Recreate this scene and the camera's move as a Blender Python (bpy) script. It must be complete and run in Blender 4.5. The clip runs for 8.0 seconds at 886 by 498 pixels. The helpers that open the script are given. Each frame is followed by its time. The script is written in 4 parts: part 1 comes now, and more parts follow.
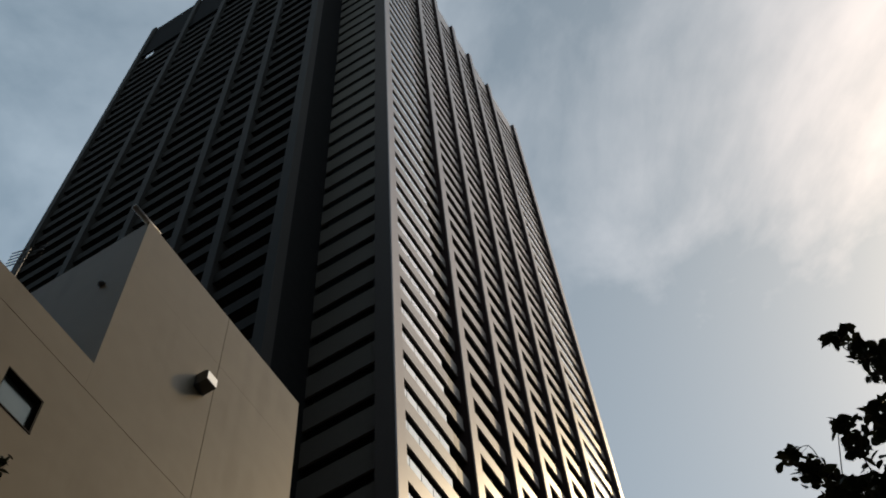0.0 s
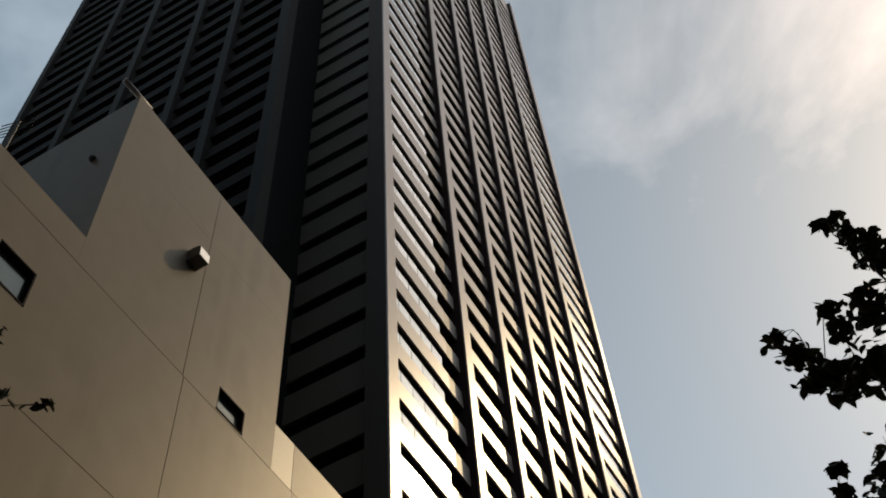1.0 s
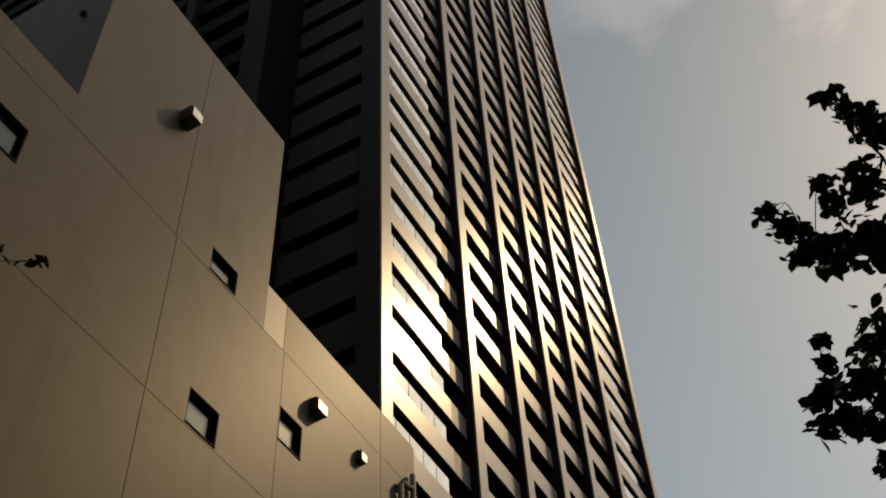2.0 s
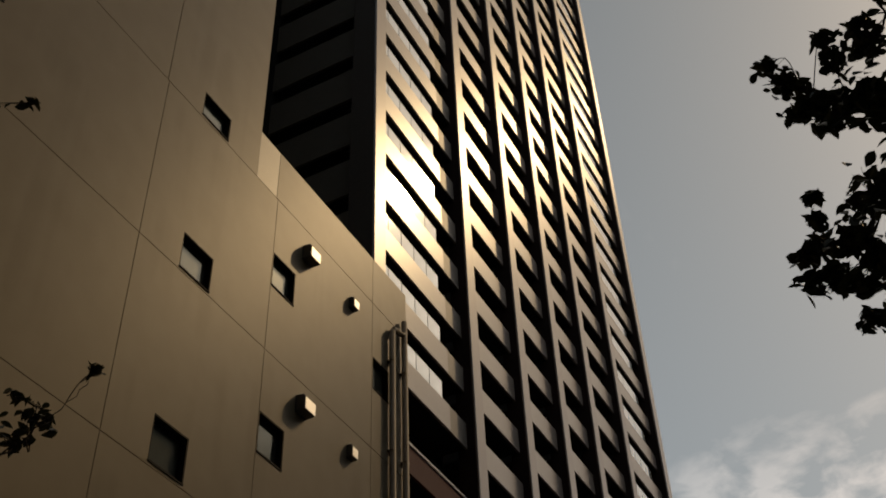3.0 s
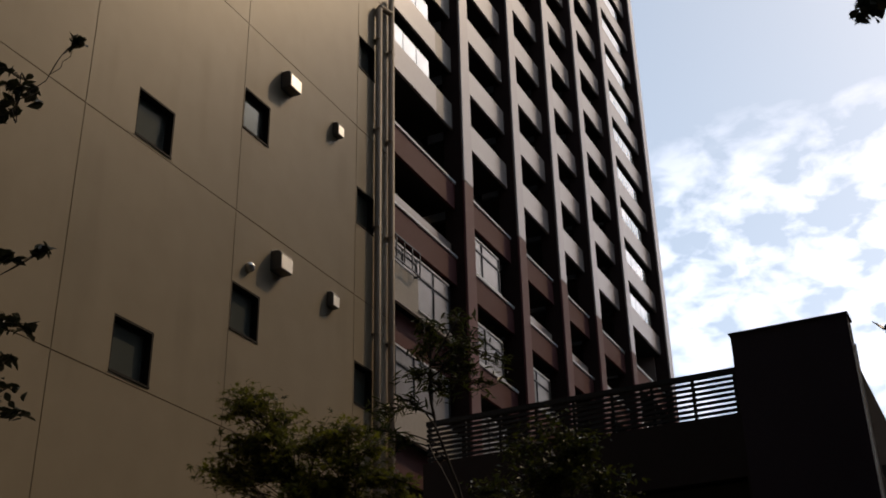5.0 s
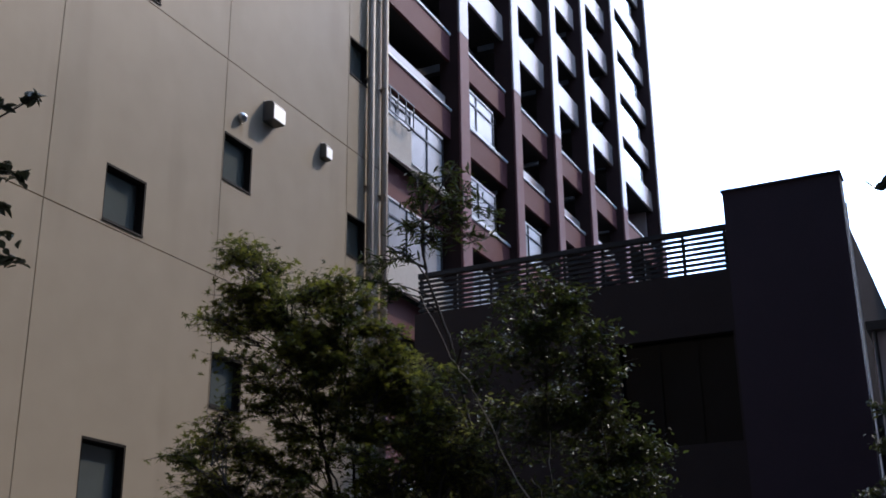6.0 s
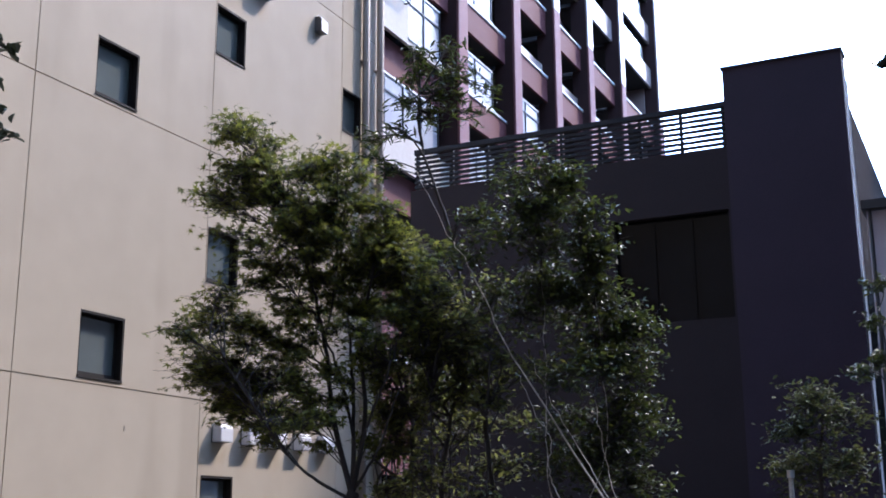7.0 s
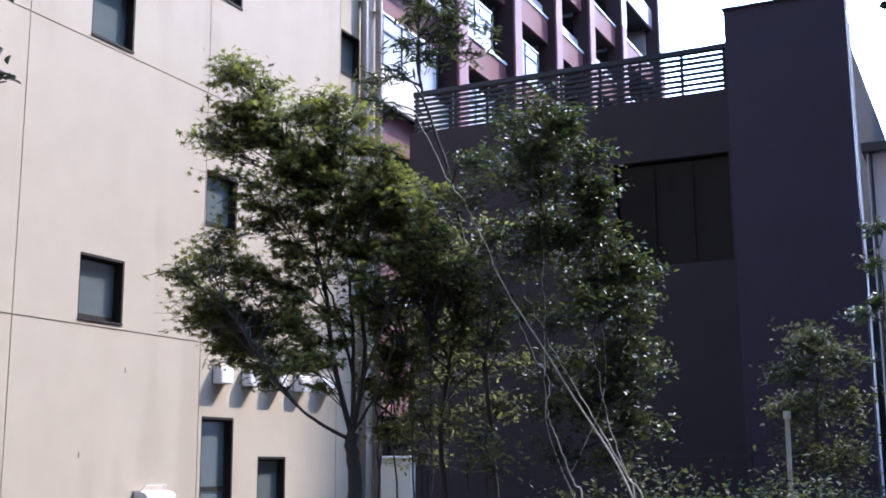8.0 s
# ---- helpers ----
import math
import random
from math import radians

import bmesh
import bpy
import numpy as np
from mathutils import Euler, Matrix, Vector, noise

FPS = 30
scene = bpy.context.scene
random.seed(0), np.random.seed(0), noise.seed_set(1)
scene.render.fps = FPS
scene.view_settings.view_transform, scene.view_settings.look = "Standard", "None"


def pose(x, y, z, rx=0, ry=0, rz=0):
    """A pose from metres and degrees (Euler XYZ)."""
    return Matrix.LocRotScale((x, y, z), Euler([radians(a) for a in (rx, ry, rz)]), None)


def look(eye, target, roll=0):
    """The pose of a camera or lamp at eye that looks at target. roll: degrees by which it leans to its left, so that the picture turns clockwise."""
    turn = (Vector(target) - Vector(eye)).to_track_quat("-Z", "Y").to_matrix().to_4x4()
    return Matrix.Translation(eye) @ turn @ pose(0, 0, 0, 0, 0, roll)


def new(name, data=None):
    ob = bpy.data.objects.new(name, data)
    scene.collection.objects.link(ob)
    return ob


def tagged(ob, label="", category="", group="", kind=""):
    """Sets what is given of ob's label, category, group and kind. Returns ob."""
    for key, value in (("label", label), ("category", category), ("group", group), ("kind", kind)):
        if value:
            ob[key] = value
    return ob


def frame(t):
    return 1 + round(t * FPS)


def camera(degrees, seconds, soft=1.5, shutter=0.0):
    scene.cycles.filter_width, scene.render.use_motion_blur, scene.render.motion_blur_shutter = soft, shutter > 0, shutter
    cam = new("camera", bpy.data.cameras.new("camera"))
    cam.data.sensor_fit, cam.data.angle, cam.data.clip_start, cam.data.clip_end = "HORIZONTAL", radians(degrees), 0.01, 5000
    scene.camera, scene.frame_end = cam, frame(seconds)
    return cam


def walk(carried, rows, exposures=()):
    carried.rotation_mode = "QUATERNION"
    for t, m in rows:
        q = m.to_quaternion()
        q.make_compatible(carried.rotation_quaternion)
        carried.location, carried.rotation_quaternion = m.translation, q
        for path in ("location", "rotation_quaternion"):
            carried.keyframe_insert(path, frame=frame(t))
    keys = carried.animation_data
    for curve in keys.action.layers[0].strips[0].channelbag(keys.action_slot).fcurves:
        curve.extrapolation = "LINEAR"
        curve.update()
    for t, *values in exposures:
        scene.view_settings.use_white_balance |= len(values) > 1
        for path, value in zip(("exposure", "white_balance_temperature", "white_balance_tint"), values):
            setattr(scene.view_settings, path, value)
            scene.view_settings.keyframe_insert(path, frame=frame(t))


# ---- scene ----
cam = camera(41.85, 8.0, soft=1.8)
PATH = [
    (0.0, pose(0, 0, 1.6, 152.64, 2.97, 31.07)),
    (0.5, pose(0, 0, 1.6, 149.82, 2.91, 30.62)),
    (1.0, pose(0, 0, 1.6, 146.67, 2.81, 30.05)),
    (2.5, pose(0, 0, 1.6, 136.39, 2.06, 28.35)),
    (3.0, pose(0, 0, 1.6, 132.56, 1.84, 27.91)),
    (3.5, pose(0, 0, 1.6, 128.56, 1.63, 27.60)),
    (4.0, pose(0, 0, 1.6, 124.51, 1.57, 27.36)),
    (4.5, pose(0, 0, 1.6, 120.60, 1.40, 26.99)),
    (6.0, pose(0, 0, 1.6, 109.58, 0.60, 26.00)),
    (6.5, pose(0, 0, 1.6, 106.18, 0.39, 25.81)),
    (7.0, pose(0, 0, 1.6, 103.48, 0.36, 25.73)),
    (7.5, pose(0, 0, 1.6, 101.62, 0.36, 25.69)),
    (8.0, pose(0, 0, 1.6, 100.65, 0.36, 25.69)),
]
EXPOSURES = [(0.0, -2.05, 7750, 8), (1.0, -2.05, 8000, 9), (2.5, -2.7, 9400, 12), (3.5, -2.75, 9600, 13), (4.0, -2.7, 9600, 13), (4.5, -2.25, 8900, 13), (4.7, -2.05, 8400, 14),
             (5.8, -0.45, 5600, 17), (6.0, -0.05, 5330, 16), (6.5, 0.7, 5050, 18), (7.0, 1.3, 4950, 19), (8.0, 1.97, 4830, 18)]
walk(cam, PATH, EXPOSURES)

# ---- light ----
SUN_AZ, SUN_EL = radians(29.0), radians(45.4)
to_sun = Vector((math.sin(SUN_AZ) * math.cos(SUN_EL), math.cos(SUN_AZ) * math.cos(SUN_EL), math.sin(SUN_EL)))
sun = new("sun", bpy.data.lights.new("sun", "SUN"))
sun.data.energy, sun.data.angle, sun.data.color = 3.3, radians(0.6), (1.0, 0.8, 0.54)
sun.matrix_world = look(to_sun * 100, (0, 0, 0))

world = bpy.data.worlds.new("sky")
scene.world = world
world.use_nodes = True


def node(tree, kind, **values):
    n = tree.nodes.new(kind)
    for key, value in values.items():
        if key in n.inputs:
            n.inputs[key].default_value = value
    return n


def build_sky():
    tree = world.node_tree
    tree.nodes.clear()
    link = tree.links.new
    out = tree.nodes.new("ShaderNodeOutputWorld")
    back = node(tree, "ShaderNodeBackground", Strength=0.212)
    sky = tree.nodes.new("ShaderNodeTexSky")
    sky.sky_type, sky.sun_disc = "NISHITA", False
    sky.sun_elevation, sky.sun_rotation = SUN_EL, SUN_AZ
    sky.dust_density, sky.ozone_density, sky.air_density = 3.0, 1.0, 1.0
    place = tree.nodes.new("ShaderNodeTexCoord")
    stretch = tree.nodes.new("ShaderNodeMapping")
    stretch.inputs["Scale"].default_value = (1.0, 1.0, 1.8)
    stretch.inputs["Location"].default_value = (1.4, -0.3, 0.75)
    wisps = node(tree, "ShaderNodeTexNoise", Scale=2.6, Detail=9.0, Roughness=0.58, Distortion=0.4)
    puffs = node(tree, "ShaderNodeTexNoise", Scale=26.0, Detail=5.0, Roughness=0.5, Distortion=0.25)
    round_top = tree.nodes.new("ShaderNodeMapRange")
    round_top.inputs["From Min"].default_value, round_top.inputs["From Max"].default_value = 0.38, 0.6
    round_top.inputs["To Min"].default_value, round_top.inputs["To Max"].default_value = 0.4, 0.76
    height = tree.nodes.new("ShaderNodeSeparateXYZ")
    low = tree.nodes.new("ShaderNodeMapRange")
    low.inputs["From Min"].default_value, low.inputs["From Max"].default_value = 0.545, 0.45
    low.inputs["To Min"].default_value, low.inputs["To Max"].default_value = 0.05, 0.78
    ramp = tree.nodes.new("ShaderNodeValToRGB")
    ramp.color_ramp.elements[0].position, ramp.color_ramp.elements[1].position = 0.56, 0.78
    blend = tree.nodes.new("ShaderNodeMix")
    veil = tree.nodes.new("ShaderNodeMix")
    veil.data_type = "RGBA"
    veil.inputs[0].default_value = 0.6
    bright = tree.nodes.new("ShaderNodeVectorMath")
    bright.operation = "MULTIPLY"
    bright.inputs[1].default_value = (1.95, 1.72, 1.6)
    cloud = tree.nodes.new("ShaderNodeMix")
    cloud.data_type = "RGBA"
    veil.inputs[7].default_value = (3.05, 4.9, 7.2, 1)
    link(veil.outputs[2], bright.inputs[0])
    link(bright.outputs["Vector"], cloud.inputs[7])
    link(place.outputs["Generated"], stretch.inputs["Vector"])
    link(place.outputs["Generated"], height.inputs["Vector"])
    link(height.outputs["Z"], low.inputs["Value"])
    link(low.outputs["Result"], blend.inputs[0])
    link(stretch.outputs["Vector"], wisps.inputs["Vector"])
    link(stretch.outputs["Vector"], puffs.inputs["Vector"])
    link(puffs.outputs["Fac"], round_top.inputs["Value"])
    link(wisps.outputs["Fac"], blend.inputs[2])
    link(round_top.outputs["Result"], blend.inputs[3])
    more = tree.nodes.new("ShaderNodeMath")
    more.operation = "MULTIPLY_ADD"
    more.inputs[1].default_value = 0.2
    link(low.outputs["Result"], more.inputs[0])
    link(blend.outputs[0], more.inputs[2])
    bank = tree.nodes.new("ShaderNodeMapRange")
    bank.inputs["From Min"].default_value, bank.inputs["From Max"].default_value = 0.78, 0.9
    bank.inputs["To Min"].default_value, bank.inputs["To Max"].default_value = -0.07, 0.19
    link(height.outputs["Z"], bank.inputs["Value"])
    thick = tree.nodes.new("ShaderNodeMath")
    link(bank.outputs["Result"], thick.inputs[0])
    link(more.outputs[0], thick.inputs[1])
    link(thick.outputs[0], ramp.inputs["Fac"])
    link(ramp.outputs["Color"], cloud.inputs[0])
    link(sky.outputs["Color"], veil.inputs[6])
    link(veil.outputs[2], cloud.inputs[6])
    haze = tree.nodes.new("ShaderNodeMapRange")
    haze.inputs["From Min"].default_value, haze.inputs["From Max"].default_value = 0.12, 0.95
    haze.inputs["To Min"].default_value, haze.inputs["To Max"].default_value = 2.85, 1.4
    link(height.outputs["Z"], haze.inputs["Value"])
    air = tree.nodes.new("ShaderNodeVectorMath")
    air.operation = "SCALE"
    link(cloud.outputs[2], air.inputs[0])
    link(haze.outputs["Result"], air.inputs["Scale"])
    link(air.outputs["Vector"], back.inputs["Color"])
    link(back.outputs["Background"], out.inputs["Surface"])


build_sky()


# ---- materials ----
def material(name, base, rough=0.6, metal=0.0, grain=40.0, stain=1.2, vary=0.12, bump=0.15, spec=0.5, island=False, streak=0.0, coat=0.0, drip=0.0):
    """A surface with fine grain, larger stains and relief."""
    m = bpy.data.materials.new(name)
    m.use_nodes = True
    tree = m.node_tree
    link = tree.links.new
    shader = tree.nodes["Principled BSDF"]
    shader.inputs["Roughness"].default_value, shader.inputs["Metallic"].default_value = rough, metal
    shader.inputs["Specular IOR Level"].default_value = spec
    shader.inputs["Coat Weight"].default_value = coat
    place = tree.nodes.new("ShaderNodeTexCoord")
    squash = tree.nodes.new("ShaderNodeMapping")
    squash.inputs["Scale"].default_value = (1, 1, 1.0 - streak)
    fine = node(tree, "ShaderNodeTexNoise", Scale=grain, Detail=4.0)
    broad = node(tree, "ShaderNodeTexNoise", Scale=stain, Detail=5.0, Roughness=0.6)
    link(place.outputs["Object"], squash.inputs["Vector"])
    link(place.outputs["Object"], fine.inputs["Vector"])
    link(squash.outputs["Vector"], broad.inputs["Vector"])
    total = tree.nodes.new("ShaderNodeMath")
    total.operation = "ADD"
    link(fine.outputs["Fac"], total.inputs[0])
    link(broad.outputs["Fac"], total.inputs[1])
    last = total
    if island:
        info = tree.nodes.new("ShaderNodeNewGeometry")
        own = tree.nodes.new("ShaderNodeObjectInfo")
        for source in (info.outputs["Random Per Island"], own.outputs["Random"]):
            more = tree.nodes.new("ShaderNodeMath")
            more.operation = "MULTIPLY_ADD"
            more.inputs[1].default_value = 0.5
            link(source, more.inputs[0])
            link(last.outputs[0], more.inputs[2])
            last = more
    span = tree.nodes.new("ShaderNodeMapRange")
    span.inputs["From Min"].default_value, span.inputs["From Max"].default_value = (0.6, 2.0) if island else (0.6, 1.4)
    span.inputs["To Min"].default_value, span.inputs["To Max"].default_value = 1.0 - vary, 1.0 + vary
    link(last.outputs[0], span.inputs["Value"])
    tint = tree.nodes.new("ShaderNodeVectorMath")
    tint.operation = "SCALE"
    tint.inputs[0].default_value = base
    link(span.outputs["Result"], tint.inputs["Scale"])
    link(tint.outputs["Vector"], shader.inputs["Base Color"])
    if drip:
        run = tree.nodes.new("ShaderNodeMapping")
        run.inputs["Scale"].default_value = (1, 1, 0.05)
        drips = node(tree, "ShaderNodeTexNoise", Scale=1.8, Detail=2.0)
        patch = node(tree, "ShaderNodeTexNoise", Scale=0.45, Detail=2.0)
        link(place.outputs["Object"], run.inputs["Vector"])
        link(run.outputs["Vector"], drips.inputs["Vector"])
        link(place.outputs["Object"], patch.inputs["Vector"])
        both = tree.nodes.new("ShaderNodeMath")
        both.operation = "MULTIPLY"
        link(drips.outputs["Fac"], both.inputs[0])
        link(patch.outputs["Fac"], both.inputs[1])
        worn = tree.nodes.new("ShaderNodeMapRange")
        worn.interpolation_type = "SMOOTHSTEP"
        worn.inputs["From Min"].default_value, worn.inputs["From Max"].default_value = 0.26, 0.42
        worn.inputs["To Min"].default_value, worn.inputs["To Max"].default_value = 1.0, 1.0 - drip
        link(both.outputs[0], worn.inputs["Value"])
        stained = tree.nodes.new("ShaderNodeVectorMath")
        stained.operation = "SCALE"
        link(tint.outputs["Vector"], stained.inputs[0])
        link(worn.outputs["Result"], stained.inputs["Scale"])
        link(stained.outputs["Vector"], shader.inputs["Base Color"])
    if bump:
        relief = node(tree, "ShaderNodeBump", Strength=bump, Distance=0.01)
        link(fine.outputs["Fac"], relief.inputs["Height"])
        link(relief.outputs["Normal"], shader.inputs["Normal"])
    return m


STUCCO = material("stucco", (0.375, 0.315, 0.23), 0.38, grain=2.2, stain=0.35, vary=0.06, bump=0.0, streak=0.2, spec=0.15, drip=0.1)
LIGHT_STUCCO = material("pale_stucco", (0.62, 0.56, 0.44), 0.4, grain=30, stain=0.8, vary=0.1, bump=0.05)
JOINT = material("joint", (0.14, 0.115, 0.085), 0.9)
DARK_METAL = material("dark_metal", (0.022, 0.021, 0.022), 0.35, 0.3, vary=0.2, bump=0.05)
LINING = material("bronze_lining", (0.02, 0.016, 0.013), 0.7, vary=0.2, bump=0.03, spec=0.15)
PANE = material("frosted_pane", (0.18, 0.2, 0.18), 0.14, 0.45, grain=2, stain=1.5, vary=0.12, bump=0.0, spec=1.0)
STEEL = material("galvanised", (0.6, 0.6, 0.6), 0.28, 1.0, vary=0.12, bump=0.05)
# hood body dark and front bright: shade and sun glare put into colours
HOOD = material("dark_hood", (0.1, 0.095, 0.09), 0.5, vary=0.15, bump=0.05)
COVER = material("lit_steel", (0.85, 0.84, 0.82), 0.45, 1.0, vary=0.08, bump=0.03)
PIPE = material("pipe", (0.29, 0.24, 0.19), 0.55, vary=0.12, spec=0.25)
ROOFING = material("roofing", (0.06, 0.045, 0.038), 0.75, vary=0.12, spec=0.15)
PIER = material("pier_panel", (0.235, 0.175, 0.15), 0.3, spec=0.8, grain=6, stain=0.15, vary=0.12, bump=0.05, island=True)
SPANDREL = material("light_panel", (0.27, 0.215, 0.185), 0.29, spec=0.85, grain=6, stain=0.2, vary=0.14, bump=0.04, island=True)
LOWER_TILE = material("lower_tile", (0.15, 0.066, 0.062), 0.6, spec=0.15, grain=6, stain=0.15, vary=0.12, bump=0.05, island=True)
BROWN = material("brown_panel", (0.1, 0.036, 0.033), 0.7, spec=0.15, grain=6, stain=0.2, vary=0.14, bump=0.05, island=True)
END_PANEL = material("end_panel", (0.2, 0.165, 0.14), 0.45, grain=6, stain=0.2, vary=0.12, bump=0.04)
# darker copies for the tower's side away from the sun, shade painted in
WING_SHADE_TILE = material("wing_shade_tile", (0.022, 0.017, 0.013), 0.75, grain=6, stain=0.15, vary=0.15, bump=0.05, spec=0.2)
CORNER_SHADE_TILE = material("corner_shade_tile", (0.055, 0.04, 0.032), 0.7, grain=6, stain=0.15, vary=0.15, bump=0.05, spec=0.2)
SIDE_SHADE_PANEL = material("side_shade_panel", (0.085, 0.072, 0.057), 0.75, spec=0.2, grain=6, stain=0.2, vary=0.14, bump=0.04, island=True)
WING_SHADE_PANEL = material("wing_shade_panel", (0.014, 0.0105, 0.0075), 0.75, spec=0.1, grain=6, stain=0.2, vary=0.14, bump=0.04, island=True)
# slabs and backs near-black: the shade of the recesses put into the colour
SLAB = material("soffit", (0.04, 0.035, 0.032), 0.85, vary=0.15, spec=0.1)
INNER = material("shade_black", (0.01, 0.0088, 0.008), 0.85, vary=0.3, spec=0.05)
TOWER_GLASS = material("tower_glass", (0.6, 0.66, 0.7), 0.07, 0.6, grain=1, stain=0.4, vary=0.2, bump=0.0)
TOWER_RENDER = material("tower_render", (0.4, 0.35, 0.29), 0.7, grain=6, stain=0.3, vary=0.1, bump=0.05, spec=0.2)
PODIUM_GLASS = material("podium_glass", (0.34, 0.32, 0.31), 0.22, 0.08, grain=1, stain=0.4, vary=0.2, bump=0.0)
# pier sides turned from the sun, their shade painted near-black
FIN_SHADE = material("shaded_fin", (0.03, 0.016, 0.014), 0.8, spec=0.1, vary=0.2)
DARK_RENDER = material("dark_render", (0.017, 0.014, 0.014), 0.95, spec=0.02, grain=30, vary=0.2)
WHITE_TRIM = material("white_trim", (0.55, 0.53, 0.51), 0.4, vary=0.06)
CHARCOAL = material("charcoal_panel", (0.0175, 0.0115, 0.0105), 0.7, spec=0.12, grain=30, stain=0.8, vary=0.2, bump=0.1)
BLUE_CHARCOAL = material("blue_charcoal_panel", (0.0185, 0.0108, 0.0165), 0.55, spec=0.18, grain=30, stain=0.8, vary=0.2, bump=0.1)
BLACK_GLASS = material("black_glass", (0.004, 0.004, 0.005), 0.12, grain=2, vary=0.2, bump=0.0, spec=0.12)
BLACK_PAINT = material("black_paint", (0.011, 0.01, 0.011), 0.6, spec=0.2, vary=0.2, bump=0.05)
PALE = material("pale_render", (0.42, 0.35, 0.35), 0.8, vary=0.1)
# colours of the added sky-blocking walls, dark so they bounce little light
SOUTH_BLOCKER = material("south_blocker", (0.06, 0.056, 0.05), 0.85, grain=8, stain=0.1, vary=0.2)
EAST_BLOCKER = material("east_blocker", (0.1, 0.088, 0.076), 0.85, grain=8, stain=0.1, vary=0.2)
GROUND = material("asphalt", (0.055, 0.053, 0.05), 0.9, grain=60, stain=0.5, vary=0.3, bump=0.4)


# ---- shapes ----
def mesh_of(bm, name, mat, smooth=False):
    me = bpy.data.meshes.new(name)
    bm.normal_update()
    bm.to_mesh(me)
    bm.free()
    me.materials.append(mat)
    if smooth:
        me.shade_smooth()
    return me


def part(name, bm, mat, parent=None, label="", smooth=False):
    ob = new(name, mesh_of(bm, name, mat, smooth))
    ob.parent = parent
    return tagged(ob, label)


def piece(name, me, parent, at=(0, 0, 0)):
    ob = new(name, me)
    ob.parent = parent
    ob.location = at
    return ob


def thing(name, at, label, category, group="", kind=""):
    ob = new(name)
    ob.location = at
    return tagged(ob, label, category, group, kind)


def box(bm, x0, x1, y0, y1, z0, z1, bevel=0.0):
    made = bmesh.ops.create_cube(bm, size=1.0, matrix=Matrix.Translation(((x0 + x1) / 2, (y0 + y1) / 2, (z0 + z1) / 2)) @ Matrix.Diagonal((x1 - x0, y1 - y0, z1 - z0, 1)))
    if bevel:
        edges = list({e for v in made["verts"] for e in v.link_edges})
        bmesh.ops.bevel(bm, geom=edges, offset=bevel, segments=1, affect="EDGES")
    return bm


def boxed(*dims, bevel=0.0):
    return box(bmesh.new(), *dims, bevel=bevel)


def fast_boxes(name, boxes, mat):
    """Many boxes in one mesh."""
    verts, faces = [], []
    for x0, x1, y0, y1, z0, z1 in boxes:
        n = len(verts)
        verts += [(x, y, z) for x in (x0, x1) for y in (y0, y1) for z in (z0, z1)]
        faces += [tuple(n + k for k in f) for f in ((0, 1, 3, 2), (4, 6, 7, 5), (0, 4, 5, 1), (2, 3, 7, 6), (0, 2, 6, 4), (1, 5, 7, 3))]
    me = bpy.data.meshes.new(name)
    me.from_pydata(verts, [], faces)
    me.materials.append(mat)
    return me


def holed(x0, x1, y0, y1, z0, z1, holes):
    """A panel between x0 (back) and x1 (front) with rectangular holes (y0, y1, z0, z1) through it."""
    ys = sorted({y0, y1, *(v for h in holes for v in h[:2] if y0 < v < y1)})
    zs = sorted({z0, z1, *(v for h in holes for v in h[2:] if z0 < v < z1)})
    solid = {(i, j) for i in range(len(ys) - 1) for j in range(len(zs) - 1)
             if not any(h[0] <= (ys[i] + ys[i + 1]) / 2 <= h[1] and h[2] <= (zs[j] + zs[j + 1]) / 2 <= h[3] for h in holes)}
    bm = bmesh.new()
    at = {}

    def v(x, i, j):
        if (x, i, j) not in at:
            at[x, i, j] = bm.verts.new((x, ys[i], zs[j]))
        return at[x, i, j]

    for i, j in sorted(solid):
        bm.faces.new([v(x1, i, j), v(x1, i + 1, j), v(x1, i + 1, j + 1), v(x1, i, j + 1)])
        bm.faces.new([v(x0, i, j + 1), v(x0, i + 1, j + 1), v(x0, i + 1, j), v(x0, i, j)])
        for di, dj, a, b in ((-1, 0, (0, 0), (0, 1)), (1, 0, (1, 1), (1, 0)), (0, -1, (1, 0), (0, 0)), (0, 1, (0, 1), (1, 1))):
            if (i + di, j + dj) not in solid:
                p, q = (i + a[0], j + a[1]), (i + b[0], j + b[1])
                bm.faces.new([v(x0, *p), v(x1, *p), v(x1, *q), v(x0, *q)])
    bmesh.ops.recalc_face_normals(bm, faces=bm.faces)
    return bm


# ---- ground ----
tagged(part("ground", boxed(-900, 900, -900, 900, -0.3, 0.0), GROUND), "grey asphalt ground reaching to the horizon", "ground", kind="structure")

# unseen plain walls added beside and behind the camera to block sky light
tagged(part("sky_blocker_east", boxed(16, 17, -60, 60, 0, 38), EAST_BLOCKER), "plain grey unseen wall added to block the eastern sky", "wall", kind="structure")
tagged(part("sky_blocker_south", boxed(-140, 90, -31, -30, 0, 105), SOUTH_BLOCKER), "plain grey unseen wall added to block the southern sky", "wall", kind="structure")

tagged(part("sky_blocker_north_east", boxed(16, 17, 61, 150, 0, 58), EAST_BLOCKER), "plain grey unseen wall added to block low sky reflections", "wall", kind="structure")

# ---- white building ----
WX = -8.87
white = thing("white_building", (WX, 8, 0), "off-white rendered building with small square windows and panel joints", "building")


def local(bm, parent):
    bmesh.ops.translate(bm, verts=bm.verts, vec=-Vector(parent.location))
    return bm


def white_part(name, bm, mat, label="", parent=white, smooth=False):
    return part(name, local(bm, white), mat, parent, label, smooth)


